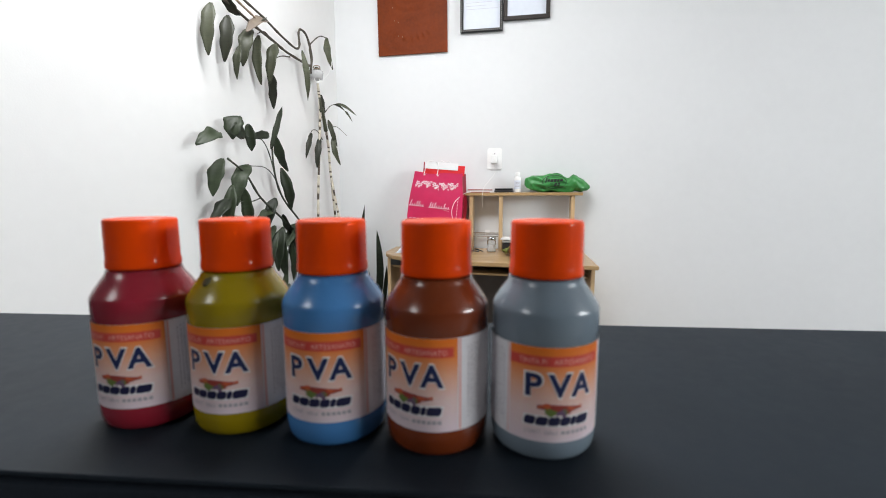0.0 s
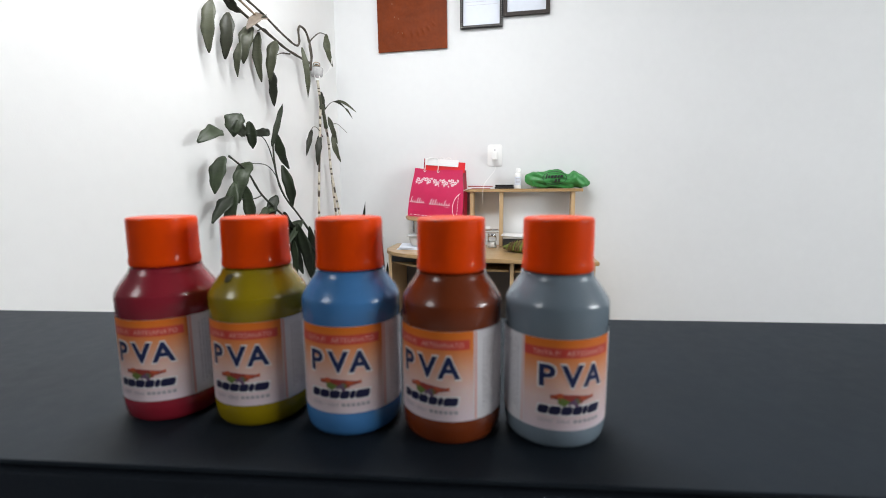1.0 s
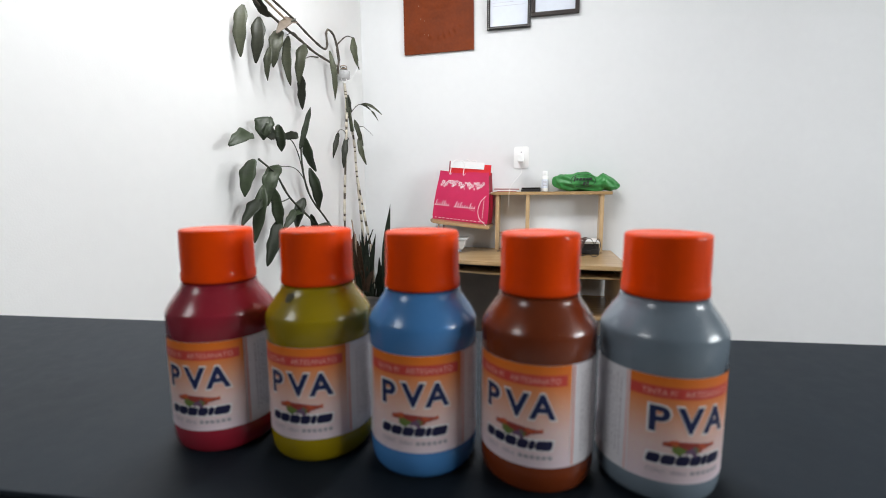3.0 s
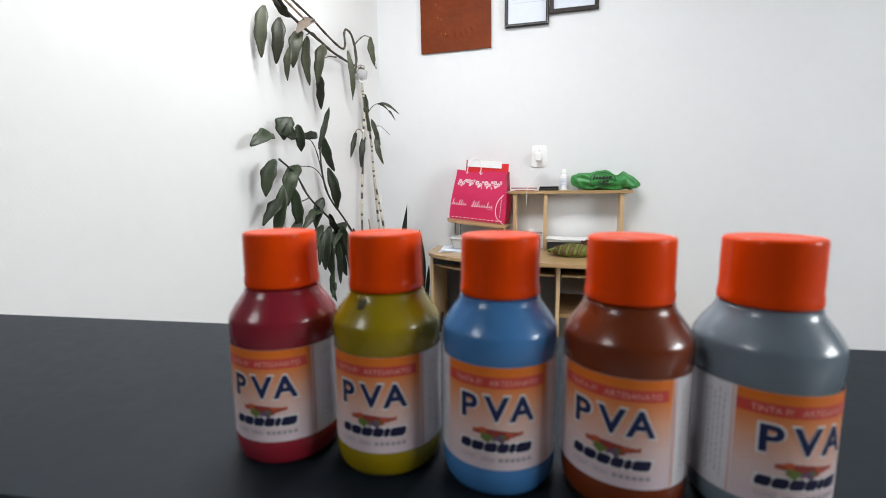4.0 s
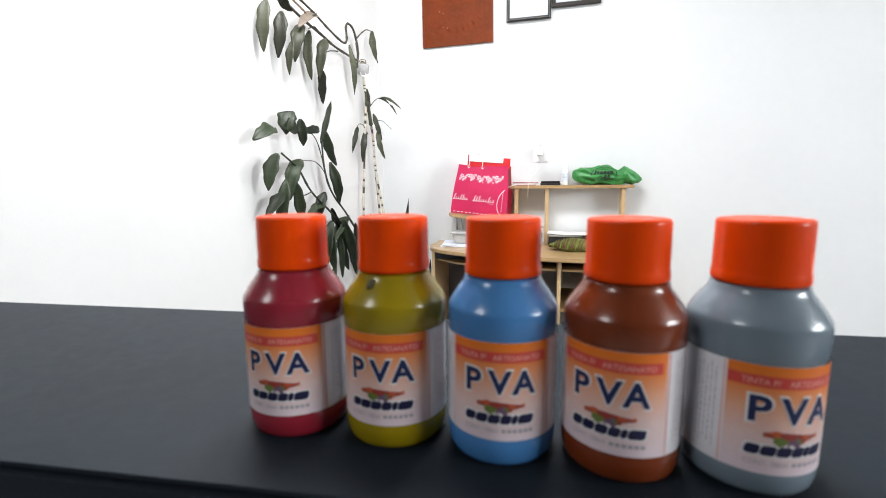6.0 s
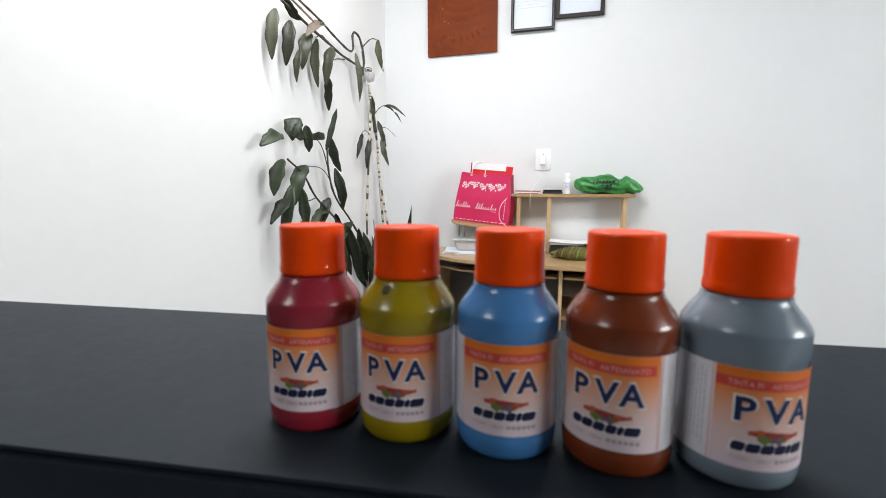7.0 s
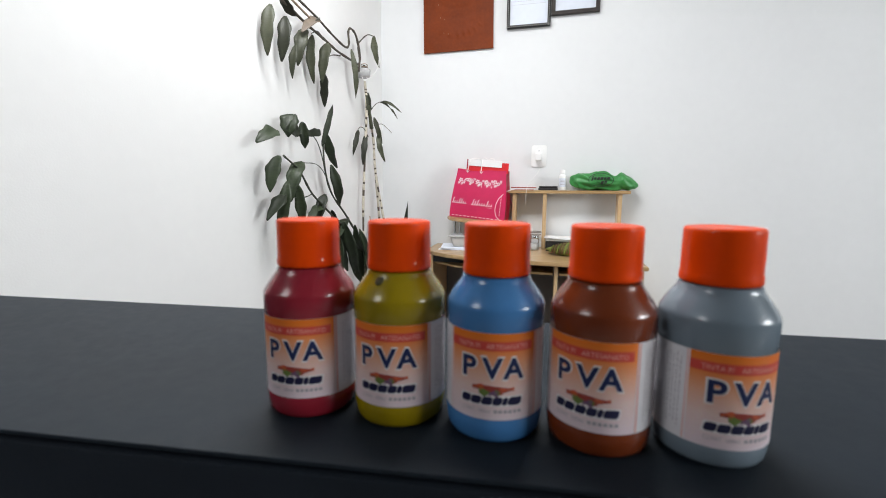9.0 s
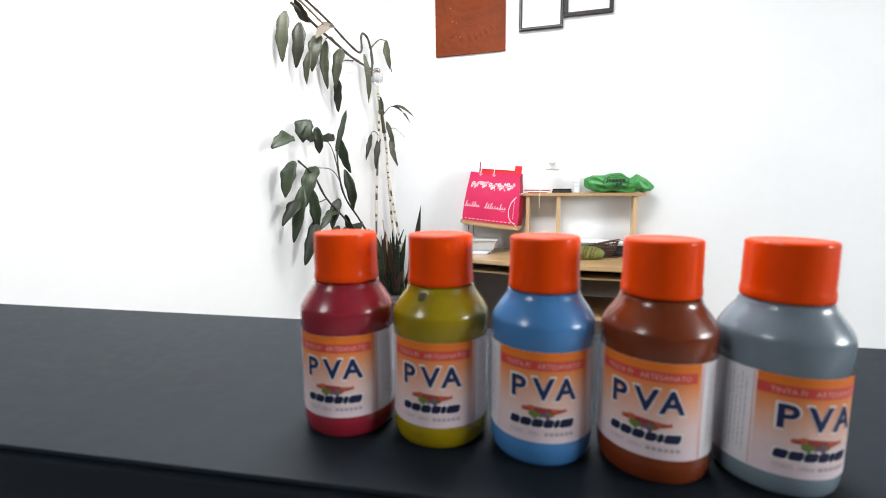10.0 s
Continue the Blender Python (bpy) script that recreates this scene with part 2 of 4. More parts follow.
def lathe(profile, steps=48, wobble=0.0):
    """A turned shape from (radius, height) pairs, closed at both ends."""
    bm = bmesh.new()
    rings = []
    for r, z in profile:
        rings.append([bm.verts.new((r * (1 + wobble * math.sin(3 * a)) * math.sin(a), -r * math.cos(a), z)) for a in (2 * math.pi * k / steps for k in range(steps))])
    for a, b in zip(rings, rings[1:]):
        for k in range(steps):
            bm.faces.new((a[k], a[(k + 1) % steps], b[(k + 1) % steps], b[k]))
    bm.faces.new(rings[0][::-1])
    bm.faces.new(rings[-1])
    return bm


def smooth_path(points, per=6):
    """Catmull-Rom points through the given ones."""
    p = [Vector(v) for v in points]
    p = [2 * p[0] - p[1]] + p + [2 * p[-1] - p[-2]]
    out = []
    for i in range(1, len(p) - 2):
        for k in range(per):
            t = k / per
            a, b, c, d = p[i - 1:i + 3]
            out.append(0.5 * (2 * b + (c - a) * t + (2 * a - 5 * b + 4 * c - d) * t * t + (3 * b - a - 3 * c + d) * t ** 3))
    return out + [p[-2]]


def tube(points, r0, r1, sides=8, per=6, bumps=0.0):
    path = smooth_path(points, per) if per else [Vector(v) for v in points]
    bm, rings = bmesh.new(), []
    up = Vector((0.3, 1, 0.2)).normalized()
    for i, c in enumerate(path):
        d = (path[min(i + 1, len(path) - 1)] - path[max(i - 1, 0)]).normalized()
        s = d.cross(up).normalized()
        u = s.cross(d)
        f = i / (len(path) - 1)
        r = (r0 + (r1 - r0) * f) * (1 + bumps * (1 if i % 4 == 0 else 0))
        rings.append([bm.verts.new(c + r * (math.cos(a) * s + math.sin(a) * u)) for a in (2 * math.pi * k / sides for k in range(sides))])
    for a, b in zip(rings, rings[1:]):
        for k in range(sides):
            bm.faces.new((a[k], a[(k + 1) % sides], b[(k + 1) % sides], b[k]))
    bm.faces.new(rings[0][::-1])
    bm.faces.new(rings[-1])
    return bm


def slab(outline, z0, z1, bevel=0.002):
    bm = bmesh.new()
    low = [bm.verts.new((x, y, z0)) for x, y in outline]
    f = bm.faces.new(low)
    r = bmesh.ops.extrude_face_region(bm, geom=[f])
    bmesh.ops.translate(bm, verts=[v for v in r["geom"] if isinstance(v, bmesh.types.BMVert)], vec=(0, 0, z1 - z0))
    bmesh.ops.recalc_face_normals(bm, faces=bm.faces)
    if bevel:
        bmesh.ops.bevel(bm, geom=bm.edges[:], offset=bevel, segments=2, affect='EDGES')
    return bm


def text_shape(body, x0, x1, z0, z1, thick=0.0):
    """Flat lettering of the built-in font, fitted to a box in (u, v); returned as a bmesh in the x-y plane."""
    cu = bpy.data.curves.new("lettering", 'FONT')
    cu.body, cu.offset, cu.resolution_u = body, thick, 3
    ob = new("lettering", cu)
    bpy.context.view_layer.update()
    me = bpy.data.meshes.new_from_object(ob.evaluated_get(bpy.context.evaluated_depsgraph_get()))
    bpy.data.objects.remove(ob)
    bm = bmesh.new()
    bm.from_mesh(me)
    bpy.data.meshes.remove(me)
    xs, ys = [v.co.x for v in bm.verts], [v.co.y for v in bm.verts]
    for v in bm.verts:
        v.co.x = x0 + (v.co.x - min(xs)) / (max(xs) - min(xs)) * (x1 - x0)
        v.co.y = z0 + (v.co.y - min(ys)) / (max(ys) - min(ys)) * (z1 - z0)
        v.co.z = 0
    return bm


def flat(polygons):
    """Flat shapes in the x-y plane, each a list of corners."""
    bm = bmesh.new()
    for poly in polygons:
        bm.faces.new([bm.verts.new((x, y, 0)) for x, y in poly])
    return bm


def merge(*parts):
    bm = bmesh.new()
    for p in parts:
        me = bpy.data.meshes.new("joined")
        p.to_mesh(me)
        p.free()
        bm.from_mesh(me)
        bpy.data.meshes.remove(me)
    return bm


def wrap(bm, radius, step=0.0012):
    """Cuts flat print into narrow strips and rolls it round an upright cylinder."""
    xs = [v.co.x for v in bm.verts]
    x = min(xs) + step
    while x < max(xs):
        bmesh.ops.bisect_plane(bm, geom=bm.verts[:] + bm.edges[:] + bm.faces[:], plane_co=(x, 0, 0), plane_no=(1, 0, 0), dist=1e-7)
        x += step
    for v in bm.verts:
        a = v.co.x / radius
        v.co = Vector((radius * math.sin(a), -radius * math.cos(a), v.co.y))
    return bm


def rect(x0, x1, y0, y1, lean=0.0):
    return [(x0, y0), (x1, y0), (x1 + lean, y1), (x0 + lean, y1)]


# ---- the room ----
def wall_piece(name, x0, x1, y0, y1, z0, z1, mat=None):
    ob = link_mesh(name, box(x0, x1, y0, y1, z0, z1), mat or wall_paint)
    return tagged(ob, "smooth white painted plaster wall", "wall", kind="structure")


XL, XR, YF, YB, H = -1.03, 4.3, 2.397, -2.6, 2.6
wall_piece("wall_north", XL - 0.15, XR + 0.15, YF, YF + 0.15, 0, H)


def wall_with_window(name, a0, a1, at, w0, w1, s0, s1, along_x, thick, out=-1):
    """A wall with one window opening cut through it, as one mesh of four butted blocks."""
    blocks = []
    for lo, hi, z0, z1 in ((a0, w0, 0, H), (w1, a1, 0, H), (w0, w1, 0, s0), (w0, w1, s1, H)):
        a, b = sorted((at, at + out * thick))
        blocks.append(box(lo, hi, a, b, z0, z1) if along_x else box(a, b, lo, hi, z0, z1))
    ob = link_mesh(name, merge(*blocks), bounce_cut_grey)
    return tagged(ob, "unseen wall with a window opening, darkened to cut bounce light", "wall", kind="structure")


tagged(link_mesh("wall_south", box(XL - 0.15, XR + 0.15, YB - 0.15, YB, 0, H), bounce_cut_grey), "unseen wall, darkened to cut bounce light", "wall", kind="structure")
wall_with_window("wall_east", YB, YF, XR, -1.05, 0.55, 1.42, 2.42, False, 0.15, 1)
wall_piece("wall_west", XL - 0.15, XL, 0.30, YF, 0, H, wall_paint_warm)
# unseen rear stretch of the white west wall, darkened to cut fill
wall_with_window("wall_west_rear", YB, 0.30, XL, -1.02, -0.58, 1.45, 1.95, False, 0.15)


def window(name, at, c, wide, low, high, inward):
    """A framed window of two panes in a wall that runs along y; inward is the turn that faces its sill into the room."""
    w = tagged(new(name), "white framed window with two clear panes", "window", kind="structure")
    w.matrix_world = pose(at, c, 0, 0, 0, inward)
    h = wide / 2
    bars = [box(-h, h, -0.03, 0.03, low, low + 0.05, 0.004), box(-h, h, -0.03, 0.03, high - 0.05, high, 0.004)]
    bars += [box(x - 0.02, x + 0.02, -0.03, 0.03, low + 0.05, high - 0.05, 0.004) for x in (-h + 0.02, 0, h - 0.02)]
    part("window_frame", merge(*bars), white_trim, w)
    for x in (-h / 2, h / 2):
        p = part("pane", box(x - h / 2 + 0.021, x + h / 2 - 0.021, -0.003, 0.003, low + 0.051, high - 0.051), clear_glass, w)
        p.visible_shadow = False
    part("window_sill", box(-h - 0.03, h + 0.03, 0.091, 0.13, low - 0.03, low - 0.002, 0.004), white_trim, w)


window("window_1", XR + 0.09, -0.25, 1.6, 1.42, 2.42, 90)
window("window_2", XL - 0.09, -0.80, 0.44, 1.45, 1.95, -90)
floor = tagged(link_mesh("floor", box(XL - 0.15, XR + 0.15, YB - 0.15, YF + 0.15, -0.1, 0), floor_tile), "pale grey smooth tiled floor", "floor", kind="structure")
ceiling = tagged(link_mesh("ceiling", box(XL - 0.15, XR + 0.15, YB - 0.15, YF + 0.15, H, H + 0.12), ceiling_paint), "plain unseen ceiling, toned dark to cut bounce light", "ceiling", kind="structure")
for nm, bm in (("baseboard", box(XL + 0.002, XR - 0.002, YF - 0.013, YF - 0.001, 0.001, 0.07, 0.002)),):
    tagged(link_mesh(nm, bm, white_trim), "low white baseboard", "baseboard", kind="structure")

# unseen fixture, made up to house the ceiling fill light
lamp = tagged(new("ceiling_fill_fixture"), "unseen flat white fixture added to hold a fill light", "ceiling light")
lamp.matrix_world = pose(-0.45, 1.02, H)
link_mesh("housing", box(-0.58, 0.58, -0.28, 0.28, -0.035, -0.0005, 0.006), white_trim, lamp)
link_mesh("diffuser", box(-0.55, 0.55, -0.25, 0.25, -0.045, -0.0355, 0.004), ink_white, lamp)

# ---- the ledge in front, on which the bottles stand ----
TOP = 0.9015
ledge = thing("counter", "narrow slate-grey laminate counter on a dark base", "counter", -0.07, 0.1450, 0, 5.7)
part("worktop", box(-0.95, 0.95, 0.0, 0.205, TOP - 0.0022, TOP, 0.0006, 2), slate, ledge, "matt slate-grey worktop")
part("front_panel", box(-0.95, 0.95, -0.0012, 0.020, 0.06, TOP - 0.0045, 0.0010), slate_face, ledge, "near-black front panel")
part("gap_strip", box(-0.94, 0.94, 0.012, 0.020, TOP - 0.0044, TOP - 0.0023), black_plastic, ledge)
part("body", box(-0.93, 0.93, 0.025, 0.195, 0.06, TOP - 0.0024, 0.0), slate_face, ledge)
part("plinth", box(-0.91, 0.91, 0.04, 0.19, 0.0, 0.059), slate_face, ledge)


# ---- paint bottles ----
R = 0.0220
BODY = ((0.0170, 0.0), (0.0192, 0.0003), (0.0208, 0.0015), (0.0216, 0.0035), (R, 0.0065), (R, 0.0108), (R - 0.0003, 0.0112), (R - 0.0003, 0.0497),
        (R, 0.0502), (R, 0.0580), (0.02195, 0.0589), (0.0218, 0.0597), (0.0214, 0.0606), (0.0207, 0.0619), (0.0196, 0.0637), (0.0183, 0.0656),
        (0.0170, 0.0674), (0.0160, 0.0688), (0.0155, 0.0699), (0.0152, 0.0711), (0.0136, 0.0713), (0.0136, 0.0735))
CAP = ((0.0138, 0.0719), (0.0147, 0.0719), (0.01515, 0.0723), (0.01522, 0.0732), (0.01518, 0.0748), (0.0150, 0.0757), (0.01485, 0.0764), (0.01485, 0.0830),
       (0.01475, 0.0928), (0.01465, 0.0936), (0.0143, 0.09405), (0.0138, 0.0943), (0.0118, 0.0945), (0.0110, 0.0943))


def paint_bottle(colour, name, x, y, label_turn, smudge=False, drop=0.0):
    b = thing("paint_bottle", "plastic bottle of %s craft paint, orange screw cap" % name, "paint bottle", x, y, TOP, label_turn,
              group="row of paint bottles")
    paint = material("paint_" + name.replace(" ", "_"), colour, 0.24, spread=0.012, scale=12.0, coat=0.26, spec=0.42, uneven=0.006)
    part("body", lathe(BODY, 64), paint, b, "glossy plastic filled with %s paint" % name, True)
    part("neck_ring", lathe(((0.0137, 0.0703), (0.0150, 0.0705), (0.01535, 0.0707), (0.01535, 0.0710), (0.0150, 0.0712), (0.0137, 0.0713)), 48), paint, b, "", True)
    part("cap", lathe(CAP, 64), cap_orange, b, "bright orange smooth screw cap", True)
    lab = part("label", wrap(flat([rect(-0.0690, 0.0690, 0.0114, 0.0495)]), R + 0.00005, 0.002), label_paper, b, "white paper label with an orange front", True)
    lab.matrix_local = pose(0, 0, -drop)
    part("front_print", wrap(flat([rect(-0.0205, 0.0192, 0.01145, 0.04945)]), R + 0.00013), label_front, lab, "orange to peach printed panel", True)
    part("banner", wrap(flat([rect(-0.0205, 0.0175, 0.0420, 0.0460)]), R + 0.0002), ink_red, lab, "red banner", True)
    part("banner_lettering", wrap(merge(text_shape("TINTA P/", -0.0165, -0.0055, 0.0429, 0.0450), text_shape("ARTESANATO", -0.0030, 0.0150, 0.0429, 0.0450)), R + 0.00027), ink_pink, lab, "", True)
    halo, letters = [], []
    for ch, u0, u1 in (("P", -0.0138, -0.0072), ("V", -0.0050, 0.0042), ("A", 0.0041, 0.0136)):
        halo.append(text_shape(ch, u0 - 0.0007, u1 + 0.0007, 0.0291, 0.0398, 0.05))
        letters.append(text_shape(ch, u0, u1, 0.0298, 0.0391, 0.030))
    part("lettering_outline", wrap(merge(*halo), R + 0.0002), ink_white, lab, "", True)
    part("lettering", wrap(merge(*letters), R + 0.0003), ink_navy, lab, "navy blue capital letters", True)
    # a brush stroke of mixed paints, dark red to blue and green
    def stroke(u0, u1, low, high, phase):
        n = 10
        top = [(u0 + (u1 - u0) * k / n, high + 0.0006 * math.sin(phase + 4.0 * k / n)) for k in range(n + 1)]
        bot = [(u0 + (u1 - u0) * k / n, low + 0.0007 * math.sin(phase + 1 + 6.0 * k / n)) for k in range(n, -1, -1)]
        return [top + bot]
    swirl = part("paint_stroke", wrap(flat(stroke(-0.0090, 0.0088, 0.0242, 0.0263, 0.3)), R + 0.0002), ink_maroon, lab, "brush stroke in mixed colours", True)
    for mat, u0, u1, lo, hi in ((ink_green, -0.0060, -0.0012, 0.0226, 0.0250), (ink_blue, -0.0016, 0.0024, 0.0222, 0.0244), (ink_green, 0.0012, 0.0038, 0.0232, 0.0247), (ink_maroon, 0.0022, 0.0060, 0.0236, 0.0252), (ink_orange, 0.0030, 0.0092, 0.0248, 0.0262), (ink_orange, -0.0086, -0.0040, 0.0252, 0.0268)):
        part("paint_dab", wrap(flat(stroke(u0, u1, lo, hi, u0 * 900)), R + 0.0003), mat, lab, "", True)
    # maker's mark as a row of plain blocks
    blocks, halo2 = [], []
    for u0, u1 in ((-0.0144, -0.0101), (-0.0098, -0.0053), (-0.0050, -0.0006), (-0.0003, 0.0036), (0.0039, 0.0060), (0.0063, 0.0122)):
        lo, hi, e, k = 0.0183, 0.0219, 0.0007, 0.0008
        halo2.append(rect(u0 - 0.0006, u1 + 0.0006, lo - 0.0005, hi + 0.0005, k))
        blocks.append([(u0 + e, lo), (u1 - e, lo), (u1 + 0.2 * k, lo + e), (u1 + 0.8 * k, hi - e), (u1 - e + k, hi), (u0 + e + k, hi), (u0 + 0.8 * k, hi - e), (u0 + 0.2 * k, lo + e)])
    part("mark_outline", wrap(flat(halo2), R + 0.0002), ink_white, lab, "", True)
    part("maker_mark", wrap(flat(blocks), R + 0.0003), ink_dark, lab, "row of dark blue blocks", True)
    part("fine_print", wrap(merge(text_shape("CONT. 100ml", -0.0140, -0.0010, 0.0146, 0.0163), flat([rect(0.0005 + 0.0021 * k, 0.0020 + 0.0021 * k, 0.0147, 0.0161) for k in range(6)])), R + 0.0002), ink_grey, lab, "", True)
    # small print round the sides, in columns of short dashes
    dash = random.Random(21)
    for k in range(5):
        for side in (-1, 1):
            u, z, dashes = side * (0.0240 + 0.0016 * k), 0.016 + 0.001 * (k % 3), []
            while z < 0.046:
                long = dash.uniform(0.0006, 0.0022)
                dashes.append(rect(u, u + 0.00035, z, z + long))
                z += long + dash.uniform(0.0004, 0.0009)
            part("print_column", wrap(flat(dashes), R + 0.00012), ink_grey, lab, "", True)
    for u in (-0.048, 0.038):
        part("print_block", wrap(flat([rect(u, u + 0.010, 0.014, 0.024)]), R + 0.00012), ink_grey, lab, "", True)
    for u0, u1 in ((0.0198, 0.0206), (-0.0216, -0.0211)):
        part("side_line", wrap(flat([rect(u0, u1, 0.0118, 0.0492)]), R + 0.00013), ink_pink, lab, "", True)
    if smudge:
        bm = bmesh.new()
        bmesh.ops.create_icosphere(bm, subdivisions=2, radius=1, matrix=Matrix.LocRotScale((-0.0050, -0.0156, 0.0684), Euler((-0.72, 0.0, -0.30)), (0.0019, 0.0005, 0.0030)))
        for v in bm.verts:
            v.co += 0.0005 * noise.noise_vector(v.co * 700)
        part("dried_paint", bm, dried_paint, b, "dark dried paint smudge", True)
    return b


paint_bottle((0.255, 0.015, 0.029), "dark red", -0.1716, 0.1850, 9)
paint_bottle((0.285, 0.208, 0.003), "olive green", -0.1252, 0.1885, 5, True)
paint_bottle((0.060, 0.205, 0.46), "sky blue", -0.0785, 0.1885, 6, False, -0.0005)
paint_bottle((0.172, 0.032, 0.0075), "chestnut brown", -0.0320, 0.1895, -17, False, -0.0005)
paint_bottle((0.185, 0.235, 0.280), "pale grey", 0.0137, 0.1945, 15, False, 0.0020)


# ---- the desk against the far wall ----
desk = thing("computer_desk", "light oak laminate computer desk with a low hutch", "desk")
outline = [(-0.695, 2.385), (-0.688, 2.17), (-0.665, 2.10), (-0.615, 2.03), (-0.54, 1.975), (-0.45, 1.935), (-0.33, 1.905), (-0.2, 1.885), (0.0, 1.868), (0.33, 1.862), (0.33, 2.385)]
part("desktop", slab(outline, 0.688, 0.706, 0.003), oak_x, desk, "light oak desktop with a rounded end")
part("side_panel", box(-0.650, -0.634, 2.075, 2.38, 0.0, 0.6875, 0.0015), oak_z, desk)
part("side_panel", box(0.305, 0.321, 1.90, 2.38, 0.0, 0.6875, 0.0015), oak_z, desk)
part("divider", box(-0.040, -0.024, 1.905, 2.36, 0.0, 0.6875, 0.0015), oak_z, desk)
part("back_panel", box(-0.633, -0.041, 2.364, 2.374, 0.08, 0.6865), modesty, desk, "dark brown hardboard back")
part("keyboard_tray", slab([(-0.63, 2.34), (-0.63, 2.09), (-0.50, 1.985), (-0.25, 1.925), (-0.045, 1.915), (-0.045, 2.34)], 0.642, 0.651, 0.002), oak_x, desk, "pull-out tray")
part("tray_front", slab([(-0.020, 2.30), (-0.020, 1.92), (0.30, 1.92), (0.30, 2.30)], 0.640, 0.649, 0.002), oak_x, desk)
part("lower_shelf", box(-0.0235, 0.3045, 1.95, 2.36, 0.452, 0.468, 0.0015), oak_x, desk, "low oak shelf under the desktop")
# black strips paint in the deep shade between desktop and trays
part("slot_shade", box(-0.632, -0.042, 2.075, 2.083, 0.6515, 0.6875), black_plastic, desk, "black strip that paints in the shade of the tray slot")
part("slot_shade", box(-0.022, 0.303, 2.075, 2.083, 0.6495, 0.6875), black_plastic, desk)
part("hutch_top", box(-0.290, 0.312, 2.292, 2.39, 0.995, 1.011, 0.002), oak_x, desk)
for x in (-0.264, -0.108, 0.257):
    part("hutch_post", box(x, x + 0.019, 2.302, 2.385, 0.7065, 0.9945, 0.0015), oak_z, desk)
part("wire_shelf", merge(tube([(-0.2445, 2.315, 0.797), (-0.1105, 2.315, 0.797)], 0.0022, 0.0022, 6, 2), tube([(-0.2445, 2.37, 0.785), (-0.1105, 2.37, 0.785)], 0.0022, 0.0022, 6, 2),
                         tube([(-0.2445, 2.315, 0.779), (-0.1105, 2.315, 0.779)], 0.0022, 0.0022, 6, 2)), chrome, desk, "thin chrome rack bars")
# the small side shelf sags towards the hutch
side = [(-0.335, 2.385), (-0.330, 2.27), (-0.300, 2.20), (-0.24, 2.165), (-0.12, 2.150), (-0.002, 2.150), (-0.002, 2.385)]
sh = slab([(x - 0.0, y) for x, y in side], -0.016, 0.0, 0.003)
bmesh.ops.rotate(sh, verts=sh.verts, cent=(0, 0, 0), matrix=Matrix.Rotation(radians(5.4), 3, 'Y'))
bmesh.ops.translate(sh, verts=sh.verts, vec=(-0.280, 0, 0.840))
part("side_shelf", sh, oak_x, desk, "small sagging side shelf with a rounded corner")
for x, y in ((-0.575, 2.30), (-0.560, 2.25), (-0.527, 2.22)):
    zt = 0.840 + (-0.280 - x) * math.tan(radians(5.4)) - 0.018
    part("support_rod", tube([(x, y, 0.7055), (x, y, zt)], 0.005, 0.005, 10, 2), chrome, desk, "chrome rod")

# ---- shopping bag with a red box in it ----
bag = thing("shopping_bag", "bright pink plastic shopping bag with white print, on a side shelf", "bag", -0.442, 2.298, 0.8580, -9, 0, 5.0)
W0, W1, D0, D1, HB = 0.154, 0.133, 0.045, 0.030, 0.260


def bag_panel(s0, s1, u):
    """A point of the bag: u 0 to 1 up its height, corner signs s0, s1."""
    swell = 1 + 0.035 * math.sin(math.pi * min(u * 1.15, 1)) - 0.02 * max(0.0, 0.08 - u) / 0.08
    return Vector((s0 * (W0 + (W1 - W0) * u) * swell, s1 * (D0 + (D1 - D0) * u), HB * u - (0.007 * (1 - s0 * s0) + -0.006 * s0 - 0.003 * math.sin(5 * s0)) * u ** 4))


def bag_face(side_sign, front, nx=14, nz=12):
    bm = bmesh.new()
    grid = []
    for j in range(nz + 1):
        row = []
        for i in range(nx + 1):
            u, t = j / nz, 2 * i / nx - 1
            if front:
                p = bag_panel(t, side_sign, u)
                p.y += side_sign * 0.008 * (1 - t * t) * math.sin(math.pi * min(u * 1.2, 1)) + 0.003 * noise.noise(p * 22)
            else:
                p = bag_panel(side_sign, t, u)
                p.x -= side_sign * 0.012 * (1 - abs(t)) * (0.25 + 0.75 * u)
            row.append(bm.verts.new(p))
        grid.append(row)
    for a, b in zip(grid, grid[1:]):
        for i in range(nx):
            bm.faces.new((a[i], a[i + 1], b[i + 1], b[i]))
    return bm


part("front_panel", bag_face(-1, True), bag_pink, bag, "glossy pink printed panel", True)
part("back_panel", bag_face(1, True), bag_pink, bag, "", True)
# right gusset is the same pink film with its shade in the colour
part("gusset", bag_face(1, False, 8), bag_shade_flap, bag, "folded pink side, darkened to crimson for its shade", True)
part("gusset", bag_face(-1, False, 8), bag_pink, bag, "", True)
part("bottom", box(-W0 + 0.001, W0 - 0.001, -D0 + 0.001, D0 - 0.001, 0.0, 0.002), bag_shade_flap, bag)


def on_bag(bm, lift=0.0016):
    """Lays flat print (x across, y up) on the bag's front."""
    bmesh.ops.subdivide_edges(bm, edges=bm.edges[:], cuts=1)
    for v in bm.verts:
        u, x = v.co.y / HB, v.co.x
        t = max(-1, min(1, x / (W0 + (W1 - W0) * u)))
        y = -(D0 + (D1 - D0) * u) - 0.008 * (1 - t * t) * math.sin(math.pi * min(u * 1.2, 1)) + 0.003 * noise.noise(Vector((x, -(D0 + (D1 - D0) * u), v.co.y)) * 22)
        v.co = Vector((x, y - lift, v.co.y))
    return bm


